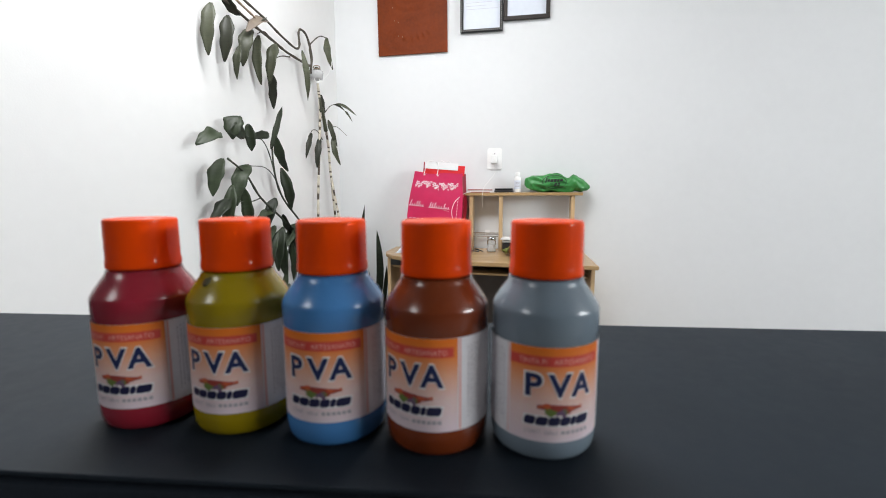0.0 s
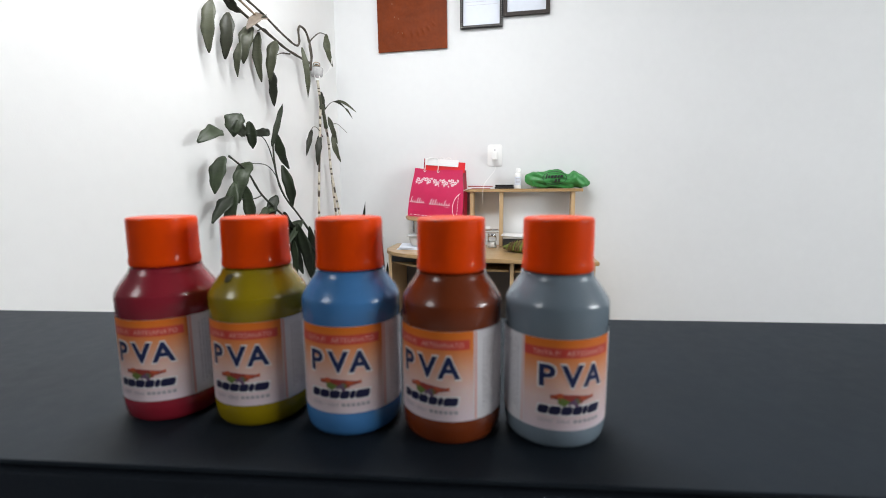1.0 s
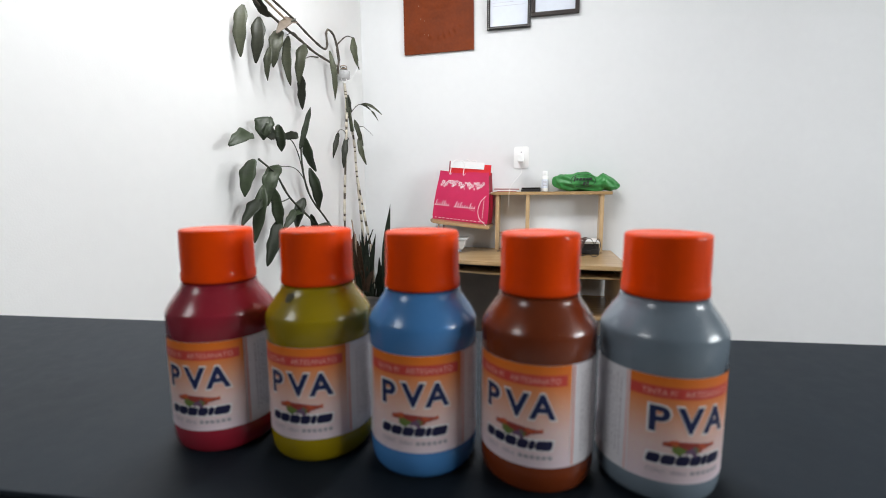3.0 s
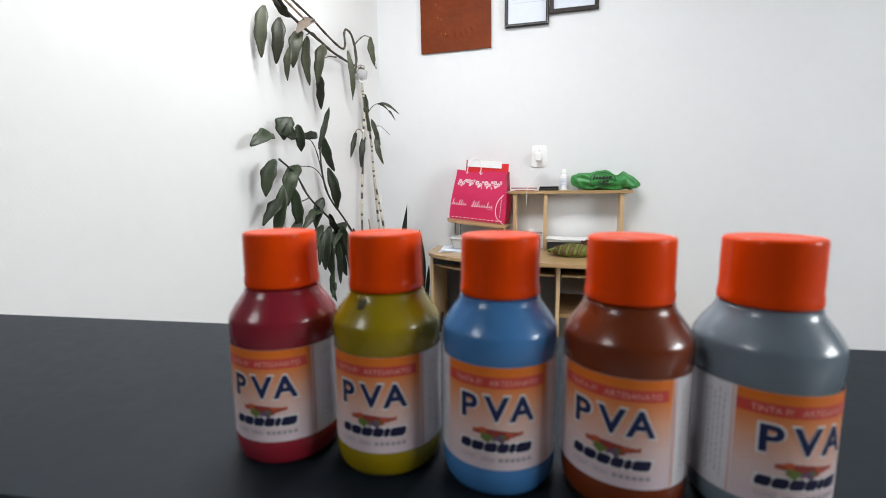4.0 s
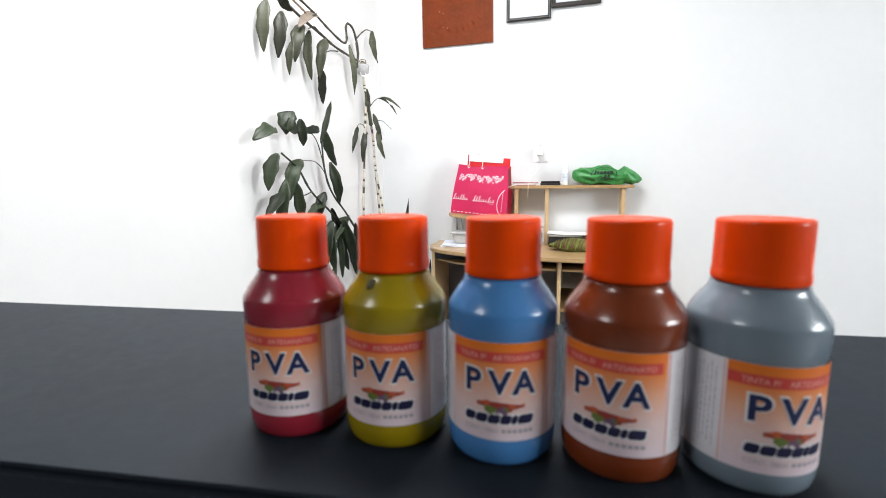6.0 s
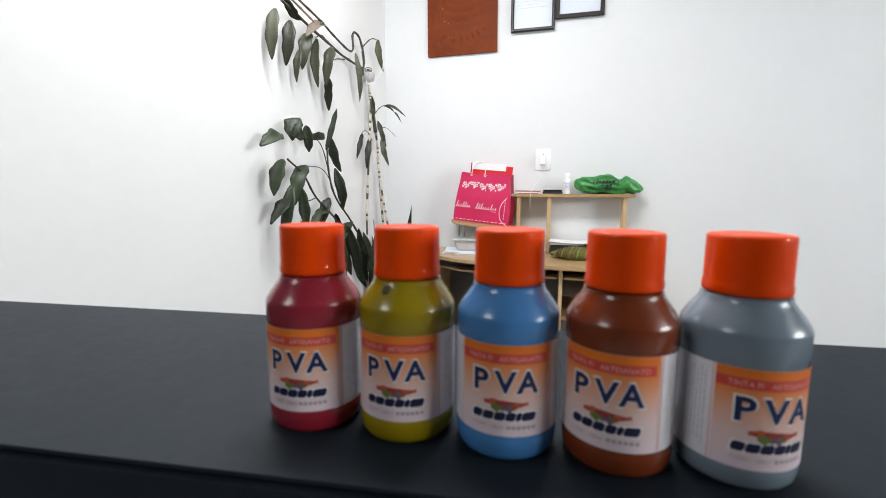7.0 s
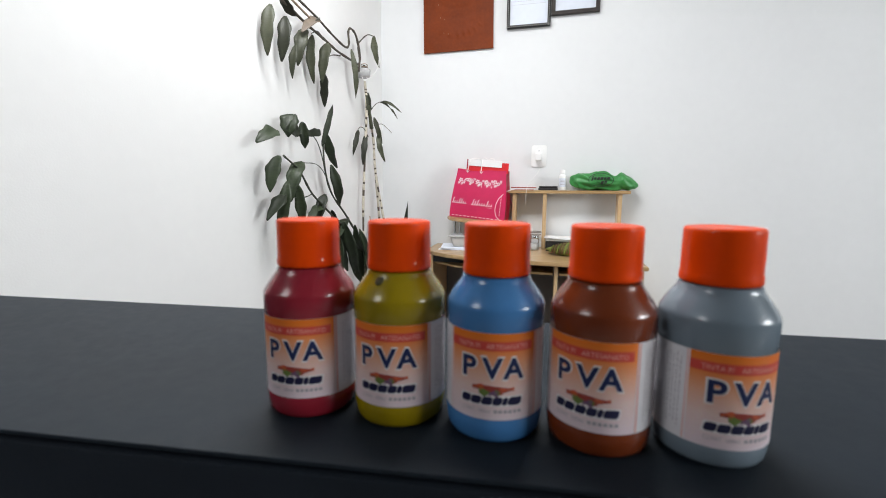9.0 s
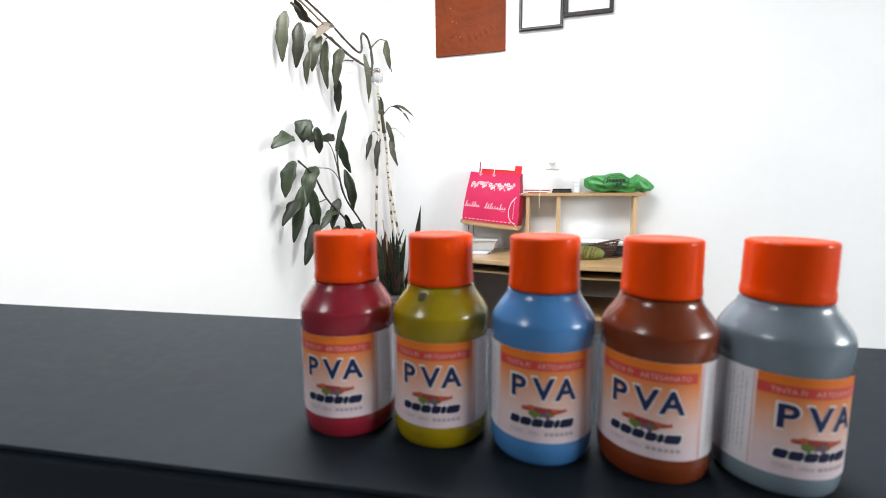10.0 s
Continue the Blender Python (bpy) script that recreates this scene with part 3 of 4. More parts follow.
def blossom(cx, cy, r):
    polys = []
    for k in range(5):
        a = 2 * math.pi * k / 5 + cx * 40
        c, s = math.cos(a), math.sin(a)
        polys.append([(cx + r * (f * c - g * s), cy + r * (f * s + g * c)) for f, g in ((0.15, -0.05), (0.6, -0.38), (1.0, 0.0), (0.6, 0.38))])
    return polys


rng = random.Random(4)
for k in range(5):
    x, y = -0.108 + 0.0475 * k, 0.198 + 0.003 * math.sin(2 * k)
    polys = blossom(x, y, 0.0125) + blossom(x + 0.018, y - 0.009, 0.0105) + blossom(x + 0.007, y - 0.019, 0.0075) + blossom(x + 0.030, y + 0.005, 0.0070)
    for m in range(7):
        a, q = rng.uniform(0, 6.28), 0.0035
        cx, cy = x + rng.uniform(-0.016, 0.034), y + rng.uniform(-0.026, 0.010)
        polys.append([(cx - 1.8 * q * math.cos(a), cy - 1.8 * q * math.sin(a)), (cx + 0.6 * q * math.sin(a), cy - 0.6 * q * math.cos(a)), (cx + 1.8 * q * math.cos(a), cy + 1.8 * q * math.sin(a)), (cx - 0.6 * q * math.sin(a), cy + 0.6 * q * math.cos(a))])
    part("flower_print", on_bag(flat(polys)), bag_print, bag, "white flower garland print")
for k in range(13):
    x = -0.140 + 0.0220 * k
    part("hem_dash", on_bag(flat([rect(x, x + 0.012 + 0.003 * (k % 2), 0.008, 0.0115, 0.003)])), bag_print, bag)


def pen(line, thick):
    """A slanting pen stroke along a line, heaviest where it runs downwards."""
    polys = []
    for p, q in zip(line, line[1:]):
        d = (q - p).normalized()
        w = Vector((-d.y, d.x)) * thick * (0.38 + 0.75 * abs(d.y) ** 2)
        polys.append([tuple(p - w), tuple(q - w), tuple(q + w), tuple(p + w)])
    return polys


def scrawl(x0, x1, y, beats, thick):
    """A row of plain slanting strokes on a thin waving line, that stands in for a shop's name."""
    lean, polys = 0.45, []
    step = (x1 - x0) / len(beats)
    for k, tall in enumerate(beats):
        cx = x0 + step * (k + 0.3)
        polys += pen([Vector((cx + lean * tall * (1 - m / 12) - 0.16 * step * math.sin(2 * math.pi * m / 12), y + tall * (1 - m / 12))) for m in range(13)], thick * (1.35 if tall > 0.02 else 1.0))
    n = 6 * len(beats)
    polys += pen([Vector((x0 + (x1 - x0) * m / n, y + 0.0035 - 0.0035 * math.cos(2 * math.pi * m / 6))) for m in range(n + 1)], thick * 0.7)
    return flat(polys)


part("name_print", on_bag(scrawl(-0.148, -0.060, 0.074, (0.031, 0.014, 0.014, 0.027, 0.027, 0.014, 0.012), 0.0015)), bag_print, bag, "white pen-stroke print")
part("name_print", on_bag(scrawl(-0.034, 0.084, 0.072, (0.031, 0.024, 0.030, 0.014, 0.015, 0.014, 0.028, 0.013, 0.014), 0.0015)), bag_print, bag, "white pen-stroke print")
part("print_flourish", on_bag(flat([rect(0.050 + 0.008 * k, 0.058 + 0.008 * k, 0.0660 - 0.0012 * k, 0.0672 - 0.0012 * k) for k in range(4)])), bag_print, bag)
part("side_text", on_bag(flat([rect(0.122, 0.125, 0.030 + 0.016 * k, 0.040 + 0.016 * k) for k in range(7)])), bag_print, bag)
for cord in ([(-0.073, -0.041, 0.247), (-0.071, -0.039, 0.272), (-0.069, -0.034, 0.298), (-0.058, -0.024, 0.313), (-0.036, -0.016, 0.314), (-0.014, -0.022, 0.312), (0.000, -0.033, 0.296), (0.001, -0.039, 0.272), (0.000, -0.041, 0.247)],
             [(-0.030, 0.030, 0.246), (-0.028, 0.028, 0.296), (-0.008, 0.022, 0.322), (0.016, 0.018, 0.314), (0.036, 0.018, 0.322), (0.050, 0.024, 0.306), (0.048, 0.030, 0.246)]):
    part("handle", tube(cord, 0.0020, 0.0020, 8), cord_white, bag, "white cord handle", True)
for x in (-0.075, 0.000):
    part("bow", on_bag(flat([[(x - 0.012, 0.252), (x - 0.003, 0.244), (x + 0.003, 0.244), (x + 0.012, 0.252), (x + 0.002, 0.239), (x - 0.002, 0.239)]]), 0.003), cord_white, bag)

inbox = thing("gift_box", "flat red card box with a white strip, inside a pink bag", "box", -0.425, 2.302, 0.8625, -9, 0, 5.0)
part("body", box(-0.108, 0.104, -0.018, 0.020, 0.0, 0.281, 0.001), bag_red, inbox, "red card box")
part("strip", box(-0.100, 0.085, -0.0215, -0.0185, 0.270, 0.305, 0.0008), paper, inbox, "white card strip")
part("flap", box(-0.107, -0.101, -0.0205, -0.0185, 0.255, 0.304, 0.0008), bag_shade_flap, inbox)
part("corner", slab([(0.086, -0.0205), (0.116, -0.0205), (0.122, -0.0185), (0.086, -0.0185)], 0.243, 0.295, 0.0), bag_red, inbox)

# ---- socket, charger and cable ----
socket = thing("wall_socket", "white plastic wall socket plate", "socket", -0.139, YF, 1.191)
rounded = [(sx * 0.0275 + 0.012 * math.cos(a), sy * 0.0455 + 0.012 * math.sin(a)) for sx, sy, a0 in ((1, 1, 0.0), (-1, 1, 0.5), (-1, -1, 1.0), (1, -1, 1.5)) for a in (math.pi * (a0 + k / 10) for k in range(6))]
plate = slab(rounded, 0.0005, 0.006, 0.002)
bmesh.ops.rotate(plate, verts=plate.verts, cent=(0, 0, 0), matrix=Matrix.Rotation(radians(90), 3, 'X'))
part("plate", plate, white_plastic, socket, "", False)
part("module", box(-0.0125, 0.0125, -0.0085, -0.0062, -0.036, 0.036, 0.001), white_plastic, socket)
part("screw", box(-0.003, 0.003, -0.0095, -0.0087, 0.024, 0.030, 0.0005), ink_grey, socket)
charger = thing("phone_charger", "white phone charger with a thin hanging cable", "charger", -0.139, YF, 1.191)
part("plug", box(-0.0165, 0.0135, -0.042, -0.0089, -0.026, 0.016, 0.005, 3), white_plastic, charger)
part("cable", tube([(-0.002, -0.034, -0.0255), (0.004, -0.036, -0.050), (0.003, -0.042, -0.080), (-0.022, -0.060, -0.115), (-0.047, -0.085, -0.150), (-0.054, -0.104, -0.182), (-0.056, -0.112, -0.220), (-0.055, -0.106, -0.255)], 0.0012, 0.0012, 8), cord_white, charger, "thin white cable", True)
loop = thing("looped_cable", "thin pinkish-white cable looped over a shelf and a bag", "cable")
part("cable", tube([(-0.165, 2.325, 1.0130), (-0.205, 2.318, 1.0145), (-0.250, 2.300, 1.0145), (-0.285, 2.276, 1.007), (-0.310, 2.232, 0.985), (-0.328, 2.196, 0.960), (-0.340, 2.185, 0.920), (-0.335, 2.185, 0.880), (-0.315, 2.190, 0.857), (-0.295, 2.196, 0.8365)], 0.0014, 0.0014, 8), cord_white, loop, "", True)

# ---- things on the hutch ----
booklet = thing("notebook", "thin pinkish notebook lying on the hutch", "notebook", -0.222, 2.335, 1.0113, 6)
part("cover", box(-0.045, 0.062, -0.035, 0.035, 0.0, 0.004, 0.001), ink_maroon, booklet)
part("pages", box(-0.042, 0.060, -0.0355, 0.030, 0.0042, 0.0075, 0.001), paper, booklet)
part("pen", tube([(-0.055, -0.036, 0.014), (0.075, -0.030, 0.013)], 0.0030, 0.0026, 8, 2), ink_maroon, booklet)
wallet = thing("wallet", "black leather wallet lying on the hutch", "wallet", -0.082, 2.335, 1.0113, -4)
part("body", box(-0.050, 0.047, -0.033, 0.033, 0.0, 0.012, 0.004, 3), black_plastic, wallet)
part("flap", box(-0.047, 0.045, -0.0335, 0.030, 0.0123, 0.021, 0.003, 3), frame_black, wallet)
vial = thing("medicine_bottle", "small white plastic medicine bottle", "bottle", -0.014, 2.335, 1.0112)
part("body", lathe(((0.0140, 0.0), (0.0165, 0.001), (0.0170, 0.004), (0.0170, 0.070), (0.0160, 0.076), (0.0120, 0.081), (0.0105, 0.083))), white_plastic, vial, "", True)
part("cap", lathe(((0.0105, 0.083), (0.0122, 0.0835), (0.0124, 0.086), (0.0120, 0.103), (0.0105, 0.105))), white_plastic, vial, "", True)
part("label", wrap(flat([rect(-0.040, 0.040, 0.018, 0.062)]), 0.01715, 0.004), paper_blue, vial, "pale label", True)
part("print_line", wrap(flat([rect(-0.012, 0.012, 0.030 + 0.007 * k, 0.032 + 0.007 * k) for k in range(4)]), 0.0173, 0.004), ink_grey, vial)

gbag = thing("plastic_bag", "crumpled green plastic bag lying on the hutch", "bag", 0.185, 2.335, 1.0111)
bm = bmesh.new()
bmesh.ops.create_icosphere(bm, subdivisions=5, radius=1)
for v in bm.verts:
    p = v.co.copy()
    taper = 1.0 - 0.25 * abs(p.x) ** 3
    v.co = Vector((0.165 * math.copysign(abs(p.x) ** 0.6, p.x), 0.043 * p.y * taper, 0.046 + 0.048 * math.copysign(abs(p.z) ** 0.7, p.z) * taper - 0.006 * p.x))
    q = v.co * 24
    crease = abs(noise.noise(Vector((v.co.x * 16 + v.co.z * 12, v.co.y * 20, v.co.z * 26)))) * 0.026 + 0.008 * abs(noise.noise(Vector((v.co.x * 60, v.co.y * 30, v.co.z * 34 + v.co.x * 25))))
    v.co += Vector((0.25 * p.x, p.y, p.z)) * (0.006 - crease)
    sag = 0.24 * math.exp(-((v.co.x - 0.050) / 0.022) ** 2) + 0.30 * max(0.0, min(1.0, (v.co.x - 0.085) / 0.07)) + 0.10 * math.exp(-((v.co.x + 0.070) / 0.018) ** 2)
    v.co.z = max(v.co.z * (1 - sag), 0.0005 + 0.003 * abs(noise.noise(q * 0.7)))
part("bag_body", bm, bag_green, gbag, "creased green film", True)
arc = [(math.cos(a), math.sin(a)) for a in (2 * math.pi * k / 28 for k in range(29))]
ring = flat([[(0.060 * a[0], 0.034 * a[1]), (0.060 * b[0], 0.034 * b[1]), (0.057 * b[0], 0.0315 * b[1]), (0.057 * a[0], 0.0315 * a[1])] for a, b in zip(arc, arc[1:])])
words = flat([rect(-0.046, -0.040, -0.004, 0.020, 0.006), rect(-0.034, -0.025, 0.001, 0.013, 0.004), rect(-0.020, -0.008, 0.000, 0.013, 0.004), rect(-0.004, 0.008, 0.000, 0.014, 0.004), rect(0.012, 0.022, 0.001, 0.013, 0.004),
              rect(0.026, 0.040, 0.002, 0.015, 0.004), rect(-0.022, -0.008, -0.012, -0.009, 0.001), rect(-0.002, 0.010, -0.022, -0.006, 0.004), rect(0.014, 0.026, -0.022, -0.004, 0.004)])
for nm, b2 in (("print_ring", ring), ("print_bars", words)):
    bmesh.ops.subdivide_edges(b2, edges=b2.edges[:], cuts=1)
    for v in b2.verts:
        x, z = v.co.x - 0.015, v.co.y + 0.053
        v.co = Vector((x, -0.0475 + 6.0 * (z - 0.052) ** 2 + 0.6 * x * x, z))
    part(nm, b2, ink_black, gbag, "dark print on green film")

# ---- things on the desktop ----
papers = thing("paper_stack", "untidy stack of white papers on the desk", "papers", -0.530, 2.215, 0.7063, 6)
for k in range(4):
    sheet = part("sheet", box(-0.085, 0.095, -0.085, 0.085, 0.0035 * k, 0.0035 * k + 0.0032, 0.0006), paper_blue, papers)
    sheet.matrix_local = pose(rng.uniform(-0.008, 0.008), rng.uniform(-0.008, 0.008), 0, 0, 0, rng.uniform(-7, 7))
pack = thing("plastic_box", "translucent white plastic food box lying on papers", "box", -0.480, 2.190, 0.7206, 4)
tub = box(-0.085, 0.085, -0.065, 0.065, 0.0, 0.056, 0.014, 3)
for v in tub.verts:
    v.co.x, v.co.y = v.co.x * (0.80 + 3.4 * v.co.z), v.co.y * (0.80 + 3.4 * v.co.z)
part("body", tub, cloudy_plastic, pack, "milky tapered body", True)
part("rim", box(-0.090, 0.090, -0.070, 0.070, 0.0535, 0.0585, 0.002, 2), cloudy_plastic, pack, "flat snap-on lid", True)
# black body and tray paint in the open shadow under the white sheet
printer = thing("printer", "white sheet on a black box that paints in the shadow beneath", "printer", 0.085, 2.285, 0.7063, -2)
part("body", box(-0.165, 0.165, -0.075, 0.075, 0.0, 0.052, 0.006, 3), black_plastic, printer)
part("tray", box(-0.13, 0.13, -0.085, -0.076, 0.008, 0.022, 0.002), black_plastic, printer)
part("lid", box(-0.168, 0.168, -0.080, 0.078, 0.0525, 0.062, 0.003), white_plastic, printer, "white lid")
curl = bmesh.new()
bmesh.ops.create_grid(curl, x_segments=16, y_segments=6, size=1)
for v in curl.verts:
    v.co = Vector((0.170 * v.co.x - 0.006, 0.082 * v.co.y - 0.008, 0.0632 + 0.010 * max(0.0, -v.co.x - 0.3) ** 2 + 0.003 * max(0.0, noise.noise(v.co * 2.5))))
below = bmesh.ops.extrude_face_region(curl, geom=curl.faces[:])
bmesh.ops.translate(curl, verts=[v for v in below["geom"] if isinstance(v, bmesh.types.BMVert)], vec=(0, 0, 0.0012))
part("sheet", curl, paper, printer, "curling white sheet", True)
cloth = thing("cloth_bag", "green and brown patterned cloth bag lying on the desk", "bag", 0.018, 2.115, 0.7062, -6)
bm = bmesh.new()
bmesh.ops.create_icosphere(bm, subdivisions=4, radius=1)
for v in bm.verts:
    p = v.co.copy()
    narrow = 0.45 + 0.55 * min(1.0, (1 + p.x) / 0.9) ** 0.8
    v.co = Vector((0.100 * p.x, 0.062 * p.y * narrow, 0.024 + 0.030 * p.z * narrow * (1 + 0.3 * p.x)))
    v.co += Vector((0, p.y, p.z)) * (0.005 - 0.012 * abs(noise.noise(v.co * 26)))
    v.co.z = max(v.co.z, 0.0004)
part("body", bm, fabric_green, cloth, "green patterned cloth", True)
for k in range(13):
    x = -0.078 + 0.0115 * k
    y0 = -0.064 * math.sqrt(max(0.05, 1 - (x / 0.092) ** 2))
    top = 0.058 - 2.6 * x * x
    part("stripe", tube([(x, y0, 0.012), (x + 0.005, y0 * 0.95, 0.45 * top + 0.012), (x + 0.011, y0 * 0.62, 0.86 * top + 0.004), (x + 0.015, 0.0, top + 0.002)], 0.0030, 0.0022, 6), fabric_brown if k % 3 else fabric_lime, cloth, "woven stripe", True)
basket = thing("wicker_basket", "small dark brown wicker basket on the desk", "basket", 0.113, 2.165, 0.7064, -8)
for k in range(9):
    zz, r0 = 0.004 + 0.0088 * k, 0.030 + 0.0016 * k
    ring_pts = [(1.30 * (r0 + 0.002 * math.sin(9 * a + 3.1 * k)) * math.cos(a) + 0.002 * k, 0.55 * r0 * math.sin(a), zz + 0.004 * math.sin(a + k) + 0.010 * math.cos(a) * k / 8) for a in (2 * math.pi * m / 24 for m in range(25))]
    part("strand", tube(ring_pts, 0.0026, 0.0026, 6, 2), wicker, basket, "", True)
for m in range(14):
    a = 2 * math.pi * m / 14
    part("stake", tube([(1.28 * 0.030 * math.cos(a), 0.55 * 0.030 * math.sin(a), 0.0), (1.28 * 0.043 * math.cos(a) + 0.016, 0.55 * 0.043 * math.sin(a), 0.078 + 0.010 * math.cos(a))], 0.0018, 0.0016, 6, 2), wicker, basket, "", True)
specs = thing("spectacles", "thin black-rimmed spectacles lying folded on the desk", "spectacles", 0.192, 2.135, 0.7066, -28, 0, 0)
for s in (-1, 1):
    part("rim", tube([(s * 0.028 + 0.021 * math.cos(a), 0.004 * math.sin(a), 0.0195 + 0.017 * math.sin(a)) for a in (2 * math.pi * m / 16 for m in range(17))], 0.0016, 0.0016, 6, 2), black_plastic, specs, "", True)
    part("temple", tube([(s * 0.049, 0.0, 0.028), (s * 0.044, 0.030, 0.056), (s * 0.020, 0.060, 0.080), (-s * 0.010, 0.075, 0.030)], 0.0018, 0.0014, 6), black_plastic, specs, "", True)
part("bridge", tube([(-0.008, 0.0, 0.022), (0.0, -0.002, 0.026), (0.008, 0.0, 0.022)], 0.0015, 0.0015, 6), black_plastic, specs, "", True)
jar = thing("glass_jar", "clear glass jar with a metal lid on the desk", "jar", -0.142, 2.255, 0.7062)
part("body", lathe(((0.018, 0.0), (0.0225, 0.002), (0.0230, 0.006), (0.0230, 0.054), (0.0200, 0.060), (0.0195, 0.0605))), clear_glass, jar, "", True)
part("contents", lathe(((0.0195, 0.0030), (0.0205, 0.005), (0.0205, 0.030), (0.0190, 0.033))), paper, jar, "pale contents", True)
part("lid", lathe(((0.0195, 0.0607), (0.0222, 0.0612), (0.0225, 0.064), (0.0222, 0.0745), (0.0205, 0.0760))), chrome, jar, "metal screw lid", True)
glasses = thing("coiled_cord", "short black coiled cord on the desk", "cord", -0.215, 2.23, 0.7090)
part("cord", tube([(-0.030, 0.0, 0.0), (-0.012, -0.02, 0.004), (0.010, -0.006, 0.0), (0.0, 0.014, 0.006), (-0.016, 0.004, 0.010), (0.004, -0.014, 0.012), (0.030, -0.004, 0.0)], 0.0026, 0.0026, 8), black_plastic, glasses, "", True)
tag = thing("price_tag", "small white tag on the chrome rack", "tag", -0.168, 2.315, 0.7994)
part("card", box(-0.012, 0.012, -0.003, 0.003, 0.0, 0.014, 0.001), paper, tag)

# ---- on the wall ----
board = thing("carved_panel", "dark terracotta-brown carved leather panel hung on the wall", "wall panel", -0.585, YF - 0.0005, 1.7525, 0, 0, -0.5)
bm = bmesh.new()
nx, nz, wd, ht = 90, 120, 0.381, 0.50
rows = []
for j in range(nz + 1):
    row = []
    for i in range(nx + 1):
        x, z = wd * (i / nx - 0.5), ht * j / nz
        d = math.hypot(x, (z - 0.33) * 0.9)
        a = math.atan2(z - 0.33, x)
        h = 0.0012 * math.sin(d * 150 + 1.6 * math.sin(3 * a)) * math.exp(-((d - 0.10) / 0.07) ** 2)
        da, aa = math.hypot(x, z - 0.265), math.atan2(z - 0.265, x)
        if 0.160 < da < 0.205 and -2.3 < aa < -0.84:
            h += 0.0040 * max(0, math.sin(aa * 30 + 2 * math.sin(5 * aa))) * (1 - abs(da - 0.1825) / 0.0225)
        h += 0.0015 * noise.noise(Vector((x * 26, z * 26, 3)))
        e = min(i, nx - i, j, nz - j)
        row.append(bm.verts.new((x + (0.0012 * noise.noise(Vector((z * 60, 1, i))) if e == 0 else 0), -0.012 - h, z + (0.0012 * noise.noise(Vector((x * 60, 2, j))) if e == 0 else 0))))
    rows.append(row)
for a, b in zip(rows, rows[1:]):
    for i in range(nx):
        bm.faces.new((a[i], a[i + 1], b[i + 1], b[i]))
part("carved_face", bm, terracotta, board, "carved brown leather", True)
part("backing", box(-0.189, 0.189, -0.0105, 0.0, 0.001, 0.499), terracotta, board)
for k in range(5):
    x, z = -0.105 + 0.011 * k + rng.uniform(-0.010, 0.010), (0.235, 0.176, 0.160, 0.095, 0.088)[k] + rng.uniform(-0.004, 0.004)
    part("chip", box(x, x + rng.uniform(0.0012, 0.003), -0.0165, -0.0125, z, z + rng.uniform(0.003, 0.010), 0.0005), pale_stalk, board, "pale chip")


def certificate(x0, x1, z0, z1, mould, label, rope, lines, group="framed certificates"):
    w, h = x1 - x0, z1 - z0
    f = thing("picture_frame", label, "picture frame", (x0 + x1) / 2, YF - 0.0005, z0, group=group)
    t = 0.020 if not rope else 0.0155
    part("backing", box(-w / 2 + 0.003, w / 2 - 0.003, -0.006, 0.0, 0.003, h - 0.003), black_plastic, f)
    sides = (box(-w / 2, w / 2, -0.020, -0.0065, 0, t, 0.003), box(-w / 2, w / 2, -0.020, -0.0065, h - t, h, 0.003),
             box(-w / 2, -w / 2 + t, -0.0198, -0.0067, t, h - t, 0.003), box(w / 2 - t, w / 2, -0.0198, -0.0067, t, h - t, 0.003))
    for sd in sides:
        part("moulding", sd, mould, f)
    part("paper", box(-w / 2 + t, w / 2 - t, -0.0085, -0.0065, t, h - t), paper_blue, f, "pale printed certificate")
    for k in range(lines):
        zz = h - t - 0.035 - 0.016 * k
        part("text_bar", box(-w / 2 + t + 0.012, w / 2 - t - 0.012 - 0.03 * (k % 3), -0.0089, -0.0086, zz, zz + 0.0009), ink_grey, f)
    if rope:
        beads = []
        n = int(2 * (w + h) / 0.0105)
        for k in range(n):
            s = (k + 0.5) / n * 2 * (w + h)
            if s < w:
                p, r = (-w / 2 + s, t / 2), 35
            elif s < w + h:
                p, r = (w / 2 - t / 2, s - w), 125
            elif s < 2 * w + h:
                p, r = (w / 2 - (s - w - h), h - t / 2), 35
            else:
                p, r = (-w / 2 + t / 2, h - (s - 2 * w - h)), 125
            b3 = bmesh.new()
            bmesh.ops.create_icosphere(b3, subdivisions=1, radius=1, matrix=Matrix.LocRotScale((p[0], -0.0205, p[1]), Euler((0, radians(r), 0)), (0.0052, 0.0022, 0.0017)))
            beads.append(b3)
        tagged(part("rope_trim", merge(*beads), frame_silver, f, "worn silver rope-pattern beading", True), kind="stuff")
    return f


certificate(-0.326, -0.105, 1.840, 2.150, frame_black, "certificate in a black frame with silver rope trim", True, 10)
certificate(-0.103, 0.131, 1.887, 2.207, frame_brown, "certificate in a plain dark brown frame", False, 9)


